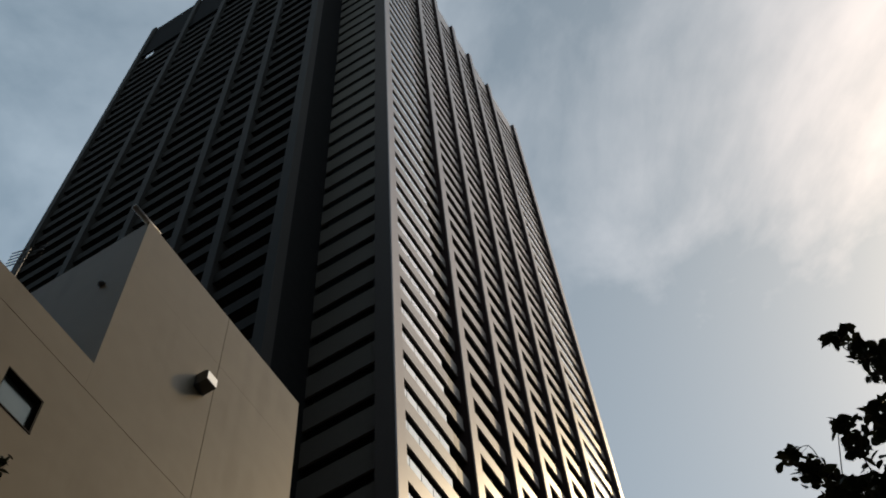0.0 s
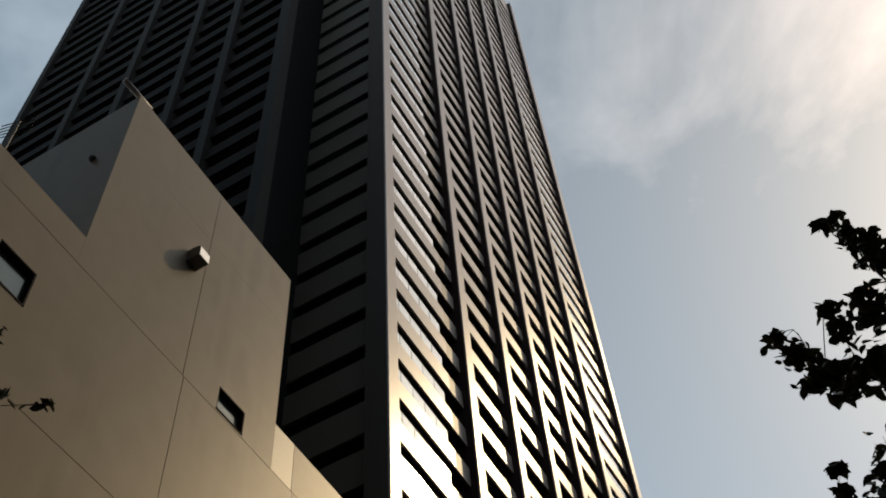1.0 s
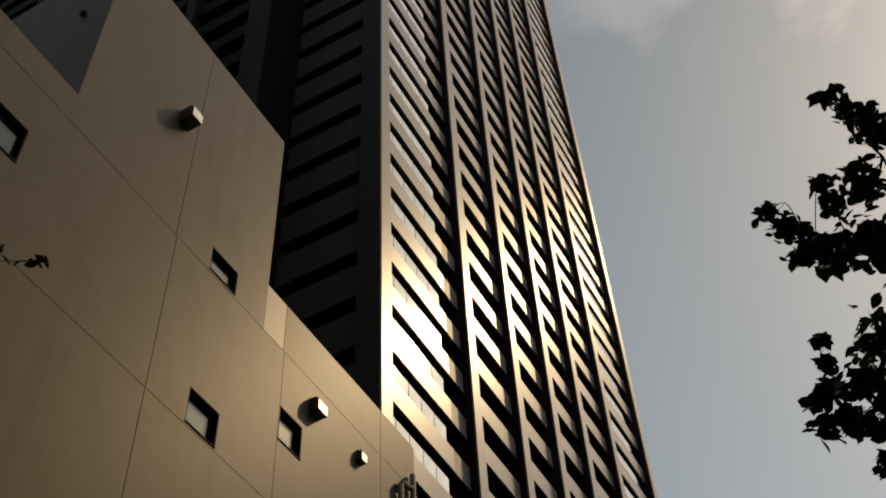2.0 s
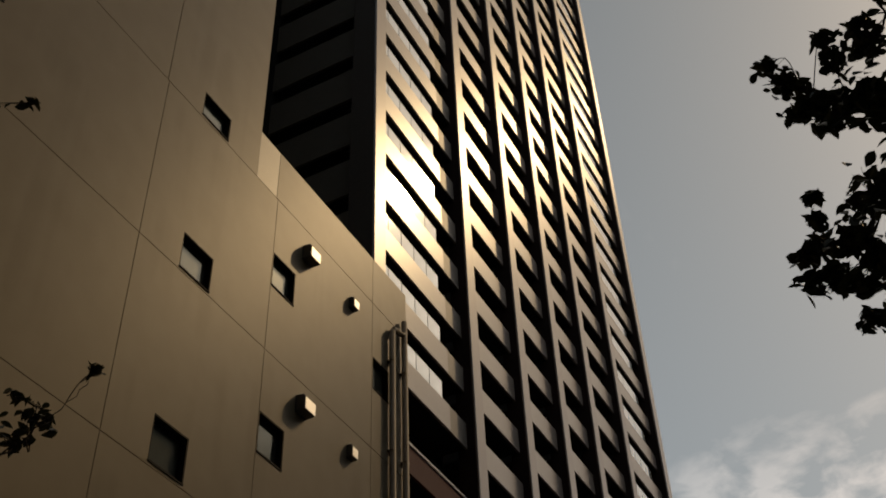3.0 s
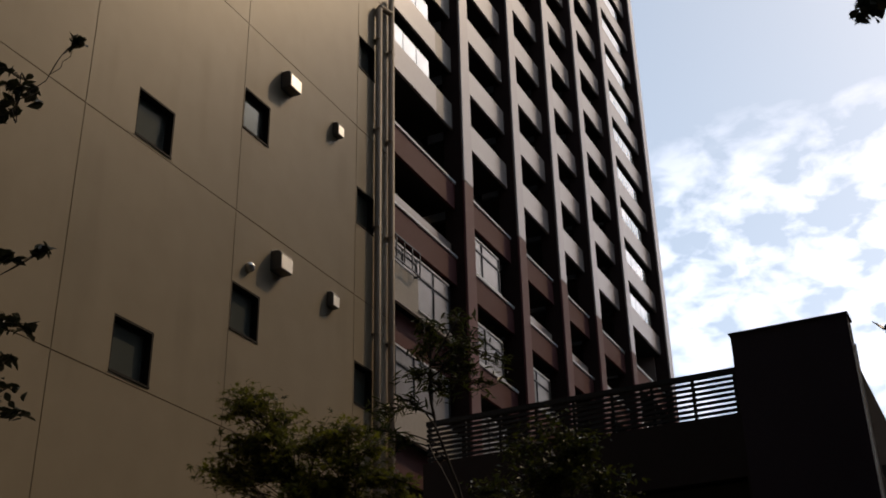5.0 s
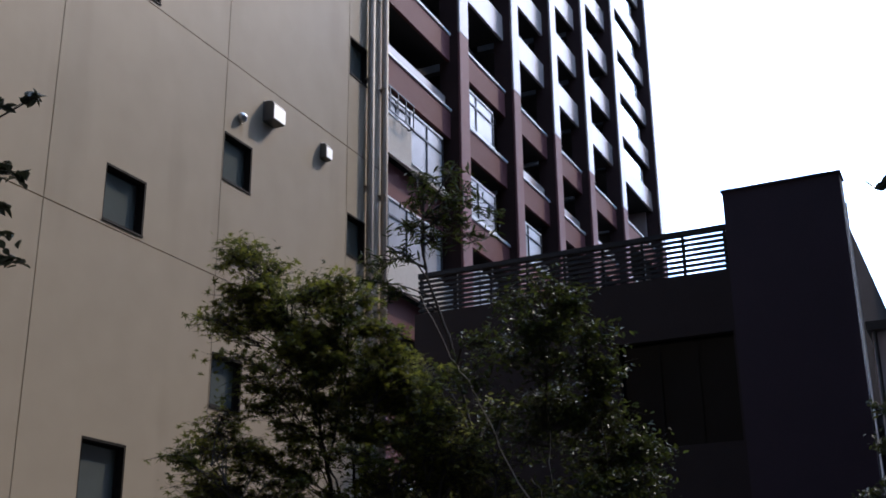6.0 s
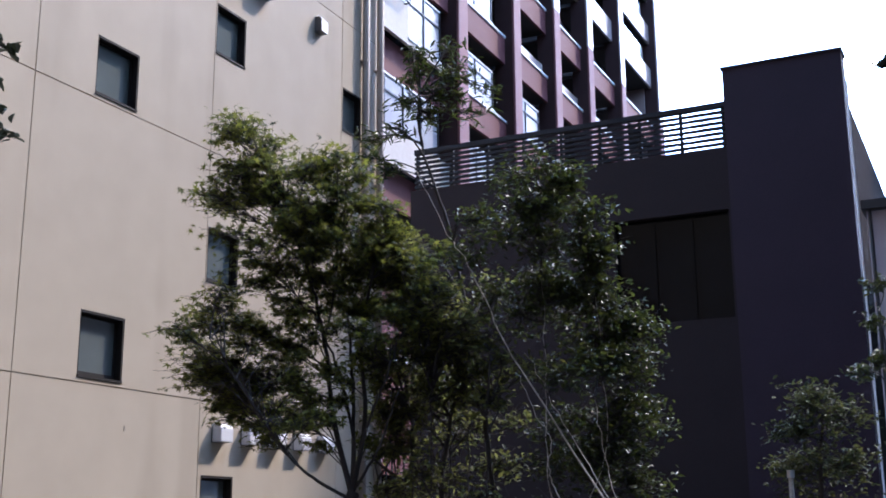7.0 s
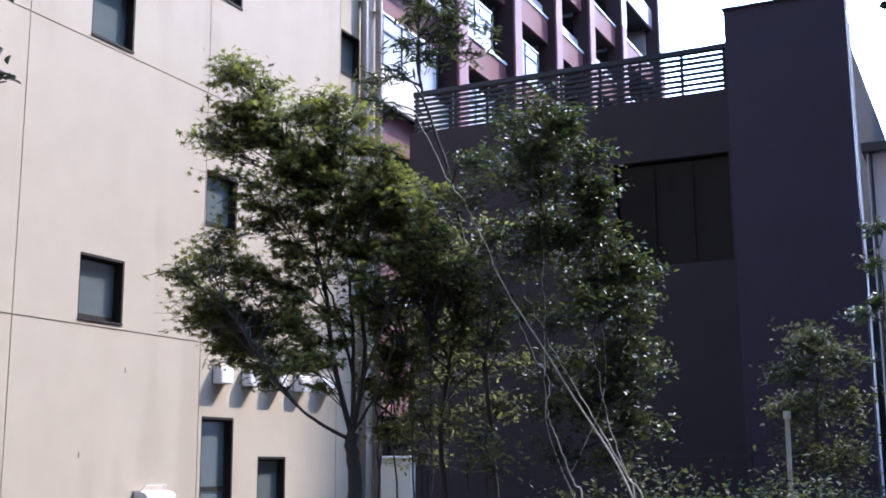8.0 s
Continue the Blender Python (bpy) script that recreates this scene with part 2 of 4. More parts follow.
# openings: y0, y1, z0, z1
WINDOWS_A = [(9.42, 10.13, 3.18, 3.92), (9.41, 10.12, 6.39, 7.11), (9.39, 10.11, 9.56, 10.28), (9.39, 10.11, 12.82, 13.5), (9.36, 10.08, 16.12, 16.68)]
WINDOWS_B = [(11.58, 12.24, z, z + 0.72) for z in (4.62, 7.71, 10.9, 14.1)]
WINDOWS_C = [(14.85, 15.44, z, z + 0.73) for z in (7.65, 10.85, 14.05)]
OTHERS = [(4.7, 5.41, 14.32, 15.08), (11.63, 12.29, 0.05, 2.23), (12.84, 13.5, 0.9, 1.75)]
OPENINGS = WINDOWS_A + WINDOWS_B + WINDOWS_C + OTHERS
GAP = 0.007
THICK = 0.25
ROWS_Z = [0.0, 3.13, 6.34, 9.51, 12.77, 16.06, 17.21]
COLS_Y = [-12.8, -9.7, -6.7, -3.6, -0.6, 2.4, 8.51, 11.56, 14.82, 16.15]
for a, b in zip(COLS_Y, COLS_Y[1:]):
    for c, d in zip(ROWS_Z, ROWS_Z[1:]):
        if d == 17.21 and 2 < a < 14:
            continue
        d = 16.73 if d == 17.21 and b < 6 else d
        holes = [h for h in OPENINGS if h[0] > a - 0.1 and h[1] < b + 0.1 and h[2] >= c - 0.01 and h[3] <= d + 0.01]
        white_part("panel", holed(WX - THICK, WX, a + GAP, b - GAP, c + GAP, d - GAP, holes), STUCCO)
# upper panels round the stair block
PH0, PH1, PHZ = 5.93, 10.92, 21.66
white_part("panel", holed(WX - THICK, WX, 2.4 + GAP, PH0 - 0.002, 16.06 + GAP, 16.73 - GAP, []), STUCCO)
# one panel lighter in colour than those round it
white_part("panel", holed(WX - THICK, WX, PH1 + 0.002, 11.52 - GAP, 16.06 + GAP, 17.21 - GAP, []), LIGHT_STUCCO, "lighter stucco panel")
white_part("panel", holed(WX - THICK, WX, 11.52 + GAP, 14.82 - GAP, 16.06 + GAP, 17.21 - GAP, []), STUCCO)
for a, b in ((PH0, 8.48), (8.48, PH1)):
    for c, d in ((16.06, 19.95), (19.95, PHZ)):
        white_part("panel", holed(WX - THICK, WX, a + (GAP if a > 6 else 0), b - (GAP if b < 10 else 0), c + (GAP if c < 17 else 0.002), d - (0.002 if d < 20 else 0), [h for h in OPENINGS if h[0] > a and h[1] < b and h[2] > c]), STUCCO)
white_part("wall", boxed(WX - 11, WX - THICK - 0.02, -12.8, 16.13, 0.0, 0.3), STUCCO)
for dims in ((-THICK - 0.5, -THICK - 0.3, -20.8, 8.13, 0.3, 16.4), (-11, -10.8, -20.8, 8.13, 0.3, 17.0), (-10.8, -THICK - 0.01, 7.93, 8.13, 0.3, 17.08), (-10.8, -THICK - 0.01, -20.8, -20.6, 0.3, 16.7)):
    piece("wall", fast_boxes("wall", [dims], STUCCO), white)
white_part("joint_backing", holed(WX - 0.1, WX - 0.02, -12.79, 16.12, 0.02, 16.05, OPENINGS), JOINT)
white_part("roof", boxed(WX - 10.8, WX - THICK, -12.6, 15.9, 16.4, 16.6), ROOFING)
# stair block behind its front panels
for dims in ((-4.2, -THICK, PH0 - 8, PH0 - 7.8, 16.6, PHZ - 0.01), (-4.2, -THICK, PH1 - 8.2, PH1 - 8, 16.6, PHZ - 0.01), (-4.2, -4.0, PH0 - 7.8, PH1 - 8.2, 16.6, PHZ - 0.01)):
    piece("stair_block_wall", fast_boxes("stair_block_wall", [dims], STUCCO), white)
piece("stair_block_roof", fast_boxes("stair_block_roof", [(-4.0, -THICK, PH0 - 7.8, PH1 - 8.2, PHZ - 0.3, PHZ - 0.05)], ROOFING), white)


def add_window(y0, y1, z0, z1, door=False):
    """A dark metal lining, a sash and its pane, deep in the wall."""
    ring = bmesh.new()
    t, back = 0.03, WX - 0.2
    for d in ((back, WX + 0.002, y0 + 0.002, y1 - 0.002, z1 - t, z1 - 0.002), (back, WX + 0.012, y0 + 0.002, y1 - 0.002, z0 + 0.002, z0 + t * 0.9), (back, WX + 0.002, y0 + 0.002, y0 + t * 0.4, z0 + t * 0.7, z1 - t), (back, WX + 0.002, y1 - t, y1 - 0.002, z0 + t * 0.7, z1 - t)):
        box(ring, *d)
    w = white_part("door" if door else "window", ring, LINING, "dark bronze metal door frame" if door else "dark metal window lining")
    sash = bmesh.new()
    s, x0, x1 = 0.03, WX - 0.12, WX - 0.085
    a, b, c, d = y0 + t * 0.6, y1 - t, z0 + t, z1 - t
    bars = [(a, b, d - s, d), (a, b, c, c + s * 1.8), (a, a + s * 0.6, c + s, d - s), (b - s, b, c + s, d - s)]
    if door:
        bars.append((a + s * 0.6, b - s, 1.32, 1.38))
    for y, yy, z, zz in bars:
        box(sash, x0, x1, y, yy, z, zz)
    white_part("sash", sash, LINING, parent=w)
    white_part("pane", boxed(WX - 0.108, WX - 0.098, a + s * 0.5, b - s * 0.8, c + s * 0.8, d - s * 0.8), PANE, parent=w)


for k, opening in enumerate(OPENINGS):
    add_window(*opening, door=opening[2] < 0.1)


def vent_hood(y, z, w, h, deep, paint=HOOD, skin=COVER, look_of="vent hood with shade-darkened sides and a brightened steel front"):
    """A steel weather hood: a box whose top curves down to the front."""
    bm = bmesh.new()
    profile = [(0, -h / 2), (deep, -h / 2), (deep, h * 0.24), (deep * 0.93, h * 0.36), (deep * 0.78, h * 0.45), (deep * 0.5, h * 0.5), (0, h * 0.5)]
    rings = [[bm.verts.new((WX + 0.004 + px, y + s * w / 2, z + pz)) for px, pz in profile] for s in (-1, 1)]
    bm.faces.new(rings[0])
    bm.faces.new(rings[1][::-1])
    for i in range(len(profile)):
        j = (i + 1) % len(profile)
        bm.faces.new([rings[0][i], rings[1][i], rings[1][j], rings[0][j]])
    bmesh.ops.recalc_face_normals(bm, faces=bm.faces)
    bmesh.ops.bevel(bm, geom=bm.edges[:], offset=0.008, segments=1, affect="EDGES")
    # by default the body is painted as shaded and the front as lit
    hood = white_part("vent_hood", bm, paint, look_of)
    white_part("cover", boxed(WX + deep + 0.005, WX + deep + 0.011, y - w * 0.47, y + w * 0.47, z - h * 0.46, z + h * 0.22), skin, parent=hood)
    white_part("top_plate", boxed(WX + 0.01, WX + deep * 0.5, y - w * 0.47, y + w * 0.47, z + h * 0.5, z + h * 0.5 + 0.008), skin, parent=hood)
    white_part("flange", boxed(WX + 0.001, WX + 0.006, y - w * 0.53, y + w * 0.53, z - h * 0.53, z + h * 0.53), HOOD, parent=hood)


vent_hood(8.12, 18.85, 0.27, 0.34, 0.28)
for y, z in ((12.55, 15.47), (12.63, 12.29), (12.6, 9.1)):
    vent_hood(y, z, 0.3, 0.31, 0.18)
for y, z in ((14.06, 15.45), (14.12, 12.26), (14.09, 9.1)):
    vent_hood(y, z, 0.18, 0.25, 0.11)
for k in range(5):
    vent_hood(11.95 + 0.615 * k, 2.75, 0.26, 0.22, 0.13, WHITE_TRIM, WHITE_TRIM, "white painted small vent hood")
vent_hood(10.68, 1.24, 0.5, 0.22, 0.2, WHITE_TRIM, WHITE_TRIM, "white painted low vent hood")

round_vent = bmesh.new()
bmesh.ops.create_uvsphere(round_vent, u_segments=14, v_segments=8, radius=0.075, matrix=Matrix.Translation((WX + 0.03, 11.92, 8.76)))
white_part("round_vent", round_vent, STEEL, "small round steel vent cap", smooth=True)


def tube(points, radius, sides=10):
    """A round pipe along points."""
    bm = bmesh.new()
    rings = []
    for i, p in enumerate(points):
        p = Vector(p)
        way = (Vector(points[min(i + 1, len(points) - 1)]) - Vector(points[max(i - 1, 0)])).normalized()
        side = way.orthogonal().normalized()
        up = way.cross(side)
        r = radius[i] if isinstance(radius, (list, tuple)) else radius
        rings.append([bm.verts.new(p + r * (math.cos(a) * side + math.sin(a) * up)) for a in (2 * math.pi * k / sides for k in range(sides))])
    for r0, r1 in zip(rings, rings[1:]):
        best = min(range(sides), key=lambda s: sum((r0[k].co - r1[(k + s) % sides].co).length for k in range(0, sides, 3)))
        for k in range(sides):
            bm.faces.new([r0[k], r0[(k + 1) % sides], r1[(k + 1 + best) % sides], r1[(k + best) % sides]])
    bm.faces.new(rings[0])
    bm.faces.new(rings[-1])
    bmesh.ops.recalc_face_normals(bm, faces=bm.faces)
    return bm


white_part("vent_guard", tube([(WX + 0.01, 10.5, 1.33), (WX + 0.12, 10.5, 1.42), (WX + 0.12, 10.86, 1.42), (WX + 0.01, 10.86, 1.33)], 0.007, 6), STEEL, "thin wire guard over the low vent")
for y, z in ((9.55, 1.75), (10.22, 2.69)):
    white_part("wall_anchor", boxed(WX, WX + 0.006, y - 0.01, y + 0.01, z - 0.03, z + 0.03, bevel=0.002), PIPE)
stair_vent = bmesh.new()
bmesh.ops.create_uvsphere(stair_vent, u_segments=14, v_segments=8, radius=0.07, matrix=Matrix.Translation((WX - 0.66, PH0 - 0.02, 19.82)))
white_part("round_vent", stair_vent, HOOD, "small dark round vent cap", smooth=True)

pipe_x = WX + 0.085
for y, top in ((15.44, 15.75), (15.92, 16.3)):
    p = white_part("downpipe", tube([(pipe_x, y, 0.1), (pipe_x, y, top)], 0.062), PIPE, "beige plastic rainwater downpipe", smooth=True)
    for z in range(1, 16, 2):
        white_part("bracket", boxed(WX, pipe_x + 0.05, y - 0.064, y + 0.064, z, z + 0.025), PIPE, parent=p)
white_part("downpipe", tube([(pipe_x, 15.44, 15.72), (pipe_x, 15.5, 15.84), (pipe_x, 15.85, 15.93), (pipe_x, 15.92, 16.0)], 0.055), PIPE, smooth=True)
white_part("roof_pipe", tube([(WX - 0.1, 5.55, PHZ + 0.12), (WX - 0.1, 6.3, PHZ + 0.16)], 0.06), WHITE_TRIM, "short white pipe on the roof edge", smooth=True)
white_part("roof_pipe_bracket", boxed(WX - 0.14, WX - 0.06, 6.05, 6.15, PHZ - 0.02, PHZ + 0.12), DARK_METAL)

# ---- apartment tower ----
TX, TY, TOP, STOREY = -18.8, 31.5, 185.8, 3.2
BACK = 0.5
tower = thing("apartment_tower", (TX, TY, 0), "tall brown-tiled apartment tower with pale balcony fronts and slim piers", "tower block")
PIERS = [(31.5, 32.5), (40.85, 41.8), (47.05, 47.95), (52.7, 53.6), (58.2, 59.1), (64.5, 65.35), (73.2, 74.2)]
for a, b in PIERS:
    part("pier", local(boxed(TX - 0.12, TX, a, b, 27.8, TOP + 1.6, bevel=0.03), tower), PIER, tower)
    part("lower_pier", local(boxed(TX - 0.12, TX - 0.003, a + 0.003, b - 0.003, 0.0, 27.8, bevel=0.03), tower), LOWER_TILE, tower)
    # pier sides as separate dark parts, shade put into their colour
    part("pier_side", local(boxed(TX - 1.0, TX - 0.12, a if a < 32 else a + 0.02, b - 0.02, 0.0, TOP + 1.55), tower), CORNER_SHADE_TILE if a < 32 else FIN_SHADE, tower)
FIRST = 30.6
LEVELS = [FIRST + STOREY * k for k in range(48)]
FRONT_H = 1.38
spans = [(p[1], q[0]) for p, q in zip(PIERS, PIERS[1:])]
rest = []
for n, (a, b) in enumerate(spans):
    reach = (b - a) * (0.8 if n == 0 else 1.0)
    front = fast_boxes("balcony_front", [(-0.14, 0, 0.0, reach, 0, FRONT_H)], SPANDREL)
    end_front = fast_boxes("end_front", [(-0.14, -0.02, reach + 0.01, b - a, 0, FRONT_H)], END_PANEL)
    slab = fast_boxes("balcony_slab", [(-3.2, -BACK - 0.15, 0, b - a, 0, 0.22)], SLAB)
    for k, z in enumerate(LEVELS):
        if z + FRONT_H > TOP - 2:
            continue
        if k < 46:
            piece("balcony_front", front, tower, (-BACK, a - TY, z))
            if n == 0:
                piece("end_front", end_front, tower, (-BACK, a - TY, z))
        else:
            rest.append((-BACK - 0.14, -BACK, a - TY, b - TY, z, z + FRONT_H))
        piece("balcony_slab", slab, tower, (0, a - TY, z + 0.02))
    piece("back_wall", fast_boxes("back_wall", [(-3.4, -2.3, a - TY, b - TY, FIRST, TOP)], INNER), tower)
tagged(piece("upper_fronts", fast_boxes("upper_fronts", rest, SPANDREL), tower), kind="stuff")
piece("crown_band", fast_boxes("crown_band", [(-1.0, -BACK, 0, 42.6, TOP - 3.4, TOP + 1.5)], SPANDREL), tower)
# strip windows in the corner bay and the far bay
mull = []
for (a, b), count, reach in ((spans[0], 5, 0.74), (spans[5], 6, 0.8)):
    w = (b - a) * reach / count
    glass_me = fast_boxes("pane", [(-0.02, 0, 0.03, w - 0.03, 0, STOREY - FRONT_H - 0.75)], TOWER_GLASS)
    for k, z in enumerate(LEVELS):
        if z + STOREY > TOP - 2:
            continue
        for j in range(count):
            y = a - TY + w * j
            if k < 24:
                piece("pane", glass_me, tower, (-BACK - 0.1, y, z + FRONT_H))
            else:
                mull.append((-BACK - 0.12, -BACK - 0.1, y + 0.03, y + w - 0.03, z + FRONT_H, z + STOREY - 0.75))
tagged(piece("upper_panes", fast_boxes("upper_panes", mull, TOWER_GLASS), tower), kind="stuff")


def tower_window(y0, y1, z0, z1, count, deep=0.0):
    """A white-framed window: panes, mullions, a transom and a sill."""
    x = TX - BACK - deep
    win = part("window", local(boxed(x - 0.12, x - 0.02, y0, y1, z1 - 0.08, z1), tower), WHITE_TRIM, tower, "white-framed sliding window")
    w = (y1 - y0) / count
    for j in range(count):
        part("pane", local(boxed(x - 0.09, x - 0.07, y0 + w * j + 0.03, y0 + w * (j + 1) - 0.03, z0 + 0.06, z1 - 0.08), tower), PODIUM_GLASS, win)
        part("mullion", local(boxed(x - 0.12, x - 0.02, y0 + w * (j + 1) - 0.03, y0 + w * (j + 1) + 0.03, z0 + 0.06, z1 - 0.08), tower), DARK_METAL, win)
    part("transom", local(boxed(x - 0.06, x - 0.02, y0, y1, z0 + (z1 - z0) * 0.66, z0 + (z1 - z0) * 0.66 + 0.07), tower), DARK_METAL, win)
    part("sill", local(boxed(x - 0.12, x + 0.05, y0, y1, z0, z0 + 0.06), tower), WHITE_TRIM, win)


def corner_bay():
    """Two office storeys of the corner bay: a rendered wall with a window, a brown band, a strip of windows and its parapet."""
    a, b = spans[0]
    for y0, y1, z0, z1, mat in ((a, 37.2, 19.82, 21.45, TOWER_RENDER), (37.2, b, 19.82, 20.05, TOWER_RENDER), (a, b, 14.6, 15.95, TOWER_RENDER)):
        part("rendered_wall", local(boxed(TX - BACK - 0.14, TX - BACK, y0, y1, z0, z1), tower), mat, tower)
    part("spandrel", local(boxed(TX - BACK - 0.6, TX - BACK - 0.42, a, b, 18.4, 19.82), tower), BROWN, tower)
    part("spandrel", local(boxed(TX - BACK - 0.6, TX - BACK - 0.42, a, b, 13.2, 14.6), tower), BROWN, tower)
    for z in (22.5, 18.2, 13.0):
        part("soffit", local(boxed(TX - 3.2, TX - BACK - 0.62, a, b, z, z + 0.18), tower), SLAB, tower)
    tower_window(37.2, 40.1, 20.05, 22.4, 2)
    tower_window(a, 37.2, 21.45, 22.4, 4, 0.02)
    tower_window(a, 40.1, 15.95, 18.15, 5, 0.1)


# podium storeys
SILLS = [27.75, 24.0, 19.75, 15.6, 11.5, 7.4]
for n, (a, b) in enumerate(spans):
    for k, z in enumerate(SILLS):
        if n == 0 and k in (2, 3):
            continue
        lower = (SILLS + [3.3])[k + 1]
        part("spandrel", local(boxed(TX - BACK - 0.14, TX - BACK, a, b, z - 1.35, z - 0.06), tower), BROWN, tower)
        part("rail", local(boxed(TX - BACK - 0.16, TX - BACK + 0.06, a, b, z - 0.06, z + 0.05), tower), WHITE_TRIM, tower, "white painted rail")
        if (n, k) in ((0, 1), (2, 1), (3, 1), (4, 1), (2, 2), (3, 2)):
            part("fence_panel", local(boxed(TX - BACK - 0.3, TX - BACK - 0.25, a, b, z + 0.05, z + 0.75), tower), SPANDREL, tower, "pale balcony fence panel")
        if n == 0 and k >= 4:
            part("fascia", local(boxed(TX - BACK - 0.1, TX - BACK + 0.02, a, b, z + 0.05, z + 0.34), tower), SPANDREL, tower)
        part("soffit", local(boxed(TX - 3.2, TX - BACK - 0.15, a, b, z - 1.33, z - 1.15), tower), SLAB, tower)
        glazed = k < 3 and (n == 1 or n == 2 and k >= 1)
        if n == 0 and k >= 4:
            part("base_panel", local(boxed(TX - BACK - 0.1, TX - BACK - 0.02, a, b, lower + 0.05, z - 1.35), tower), BROWN, tower)
        if glazed:
            reach = 0.72
            top, base = lower + 2.0, lower + 0.06
            tower_window(a, a + (b - a) * reach, base, top, 2)


corner_bay()
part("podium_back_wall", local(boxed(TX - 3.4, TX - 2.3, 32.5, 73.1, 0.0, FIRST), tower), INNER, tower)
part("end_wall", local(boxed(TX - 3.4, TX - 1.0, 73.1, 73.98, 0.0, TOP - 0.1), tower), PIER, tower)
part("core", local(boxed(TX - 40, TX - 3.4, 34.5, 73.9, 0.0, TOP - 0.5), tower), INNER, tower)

# shaded side, its shade put into the colours: a corner bay, then the longer wing that stands forward
WY, WEDGE = 27.3, -25.4
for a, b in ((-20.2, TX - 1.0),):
    part("pier", local(boxed(a, b, TY, TY + 1, 0.0, TOP), tower), CORNER_SHADE_TILE, tower)
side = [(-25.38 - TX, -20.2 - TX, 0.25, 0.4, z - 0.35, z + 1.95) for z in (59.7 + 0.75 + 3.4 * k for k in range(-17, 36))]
side_front = fast_boxes("side_balcony_front", [(*side[0][:4], 0, 2.3)], SIDE_SHADE_PANEL)
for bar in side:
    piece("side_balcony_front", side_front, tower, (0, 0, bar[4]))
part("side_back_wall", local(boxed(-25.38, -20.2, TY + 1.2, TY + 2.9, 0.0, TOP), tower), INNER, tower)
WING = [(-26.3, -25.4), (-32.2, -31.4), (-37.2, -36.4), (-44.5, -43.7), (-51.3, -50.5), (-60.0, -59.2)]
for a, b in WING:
    part("pier", local(boxed(a, b, WY, WY + 1.0, 0.0, TOP), tower), WING_SHADE_TILE, tower)
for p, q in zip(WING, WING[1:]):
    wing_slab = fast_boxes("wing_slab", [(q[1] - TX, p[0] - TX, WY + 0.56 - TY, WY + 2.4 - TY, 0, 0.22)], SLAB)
    wing_front = fast_boxes("wing_balcony_front", [(q[1] - TX, p[0] - TX, WY + 0.4 - TY, WY + 0.55 - TY, 0, 1.35)], WING_SHADE_PANEL)
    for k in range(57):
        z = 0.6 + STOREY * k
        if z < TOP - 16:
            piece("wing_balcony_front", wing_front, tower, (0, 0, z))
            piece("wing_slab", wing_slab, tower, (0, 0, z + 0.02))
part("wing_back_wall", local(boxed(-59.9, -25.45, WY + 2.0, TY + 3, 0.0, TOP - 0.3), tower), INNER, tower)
# side face in the corner bay's shadow, that shade painted near-black
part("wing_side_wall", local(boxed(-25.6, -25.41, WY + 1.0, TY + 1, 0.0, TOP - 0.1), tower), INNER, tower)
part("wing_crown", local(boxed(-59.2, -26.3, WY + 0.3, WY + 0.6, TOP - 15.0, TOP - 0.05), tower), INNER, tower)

# ---- charcoal building ----
DY = 22.0
dark = thing("charcoal_building", (-7, DY, 0), "low charcoal-clad building with a slatted roof screen", "building")


def dark_part(name, bm, mat, label="", parent=dark):
    return part(name, local(bm, dark), mat, parent, label)


front = holed(-0.3, 0.0, -11.35, -4.35, 0.0, 8.85, [(-6.72, -4.4, 5.45, 7.58)])
bmesh.ops.transform(front, matrix=Matrix(((0, 1, 0, 0), (-1, 0, 0, DY), (0, 0, 1, 0), (0, 0, 0, 1))), verts=front.verts)
dark_part("wall", front, CHARCOAL)
dark_part("wall", boxed(-11.35, -4.35, 24.5, 34.0, 0, 8.8), CHARCOAL)
dark_part("roof", boxed(-11.35, -4.35, DY + 0.3, 24.5, 8.5, 8.8), CHARCOAL)
dark_part("tower_block", boxed(-4.35, -2.08, DY - 0.03, DY + 0.47, 0.0, 10.45), BLUE_CHARCOAL)
dark_part("coping", boxed(-4.38, -2.05, DY - 0.06, DY + 0.5, 10.45, 10.49), BLACK_PAINT)
dark_part("side_wing", boxed(-4.4, -2.1, DY + 0.47, 40.0, 0.0, 9.62), DARK_RENDER)
neighbour = thing("neighbour_house", (1.5, 20, 0), "pale lilac rendered house beside the charcoal building", "house")
part("wall", local(boxed(-1.72, 5.0, 20.0, 28.0, 0.0, 6.7), neighbour), PALE, neighbour)
part("eaves", local(boxed(-1.78, 5.1, 19.8, 28.1, 6.7, 6.85), neighbour), DARK_METAL, neighbour)
part("window", local(boxed(-1.2, -0.4, 19.96, 20.0, 3.9, 5.1), neighbour), BLACK_GLASS, neighbour)
part("wall_pipe", local(tube([(-1.66, 19.93, 0.05), (-1.66, 19.93, 6.7)], 0.03), neighbour), DARK_METAL, neighbour)
win = dark_part("window", boxed(-6.72, -4.4, DY + 0.2, DY + 0.24, 5.45, 7.58), BLACK_GLASS, "large dark tinted window")
for x in (-6.72, -5.96, -5.19, -4.44):
    dark_part("mullion", boxed(x, x + 0.04, DY + 0.16, DY + 0.2, 5.45, 7.58), BLACK_GLASS, parent=win)
for k in range(9):
    x = -11.3 + 0.855 * k
    dark_part("screen_post", boxed(x, x + 0.06, DY + 0.18, DY + 0.26, 8.85, 9.75), BLACK_PAINT)
for k in range(8):
    z = 8.93 + 0.11 * k
    dark_part("slat", boxed(-11.3, -4.36, DY + 0.1, DY + 0.17, z, z + 0.055), BLACK_PAINT)
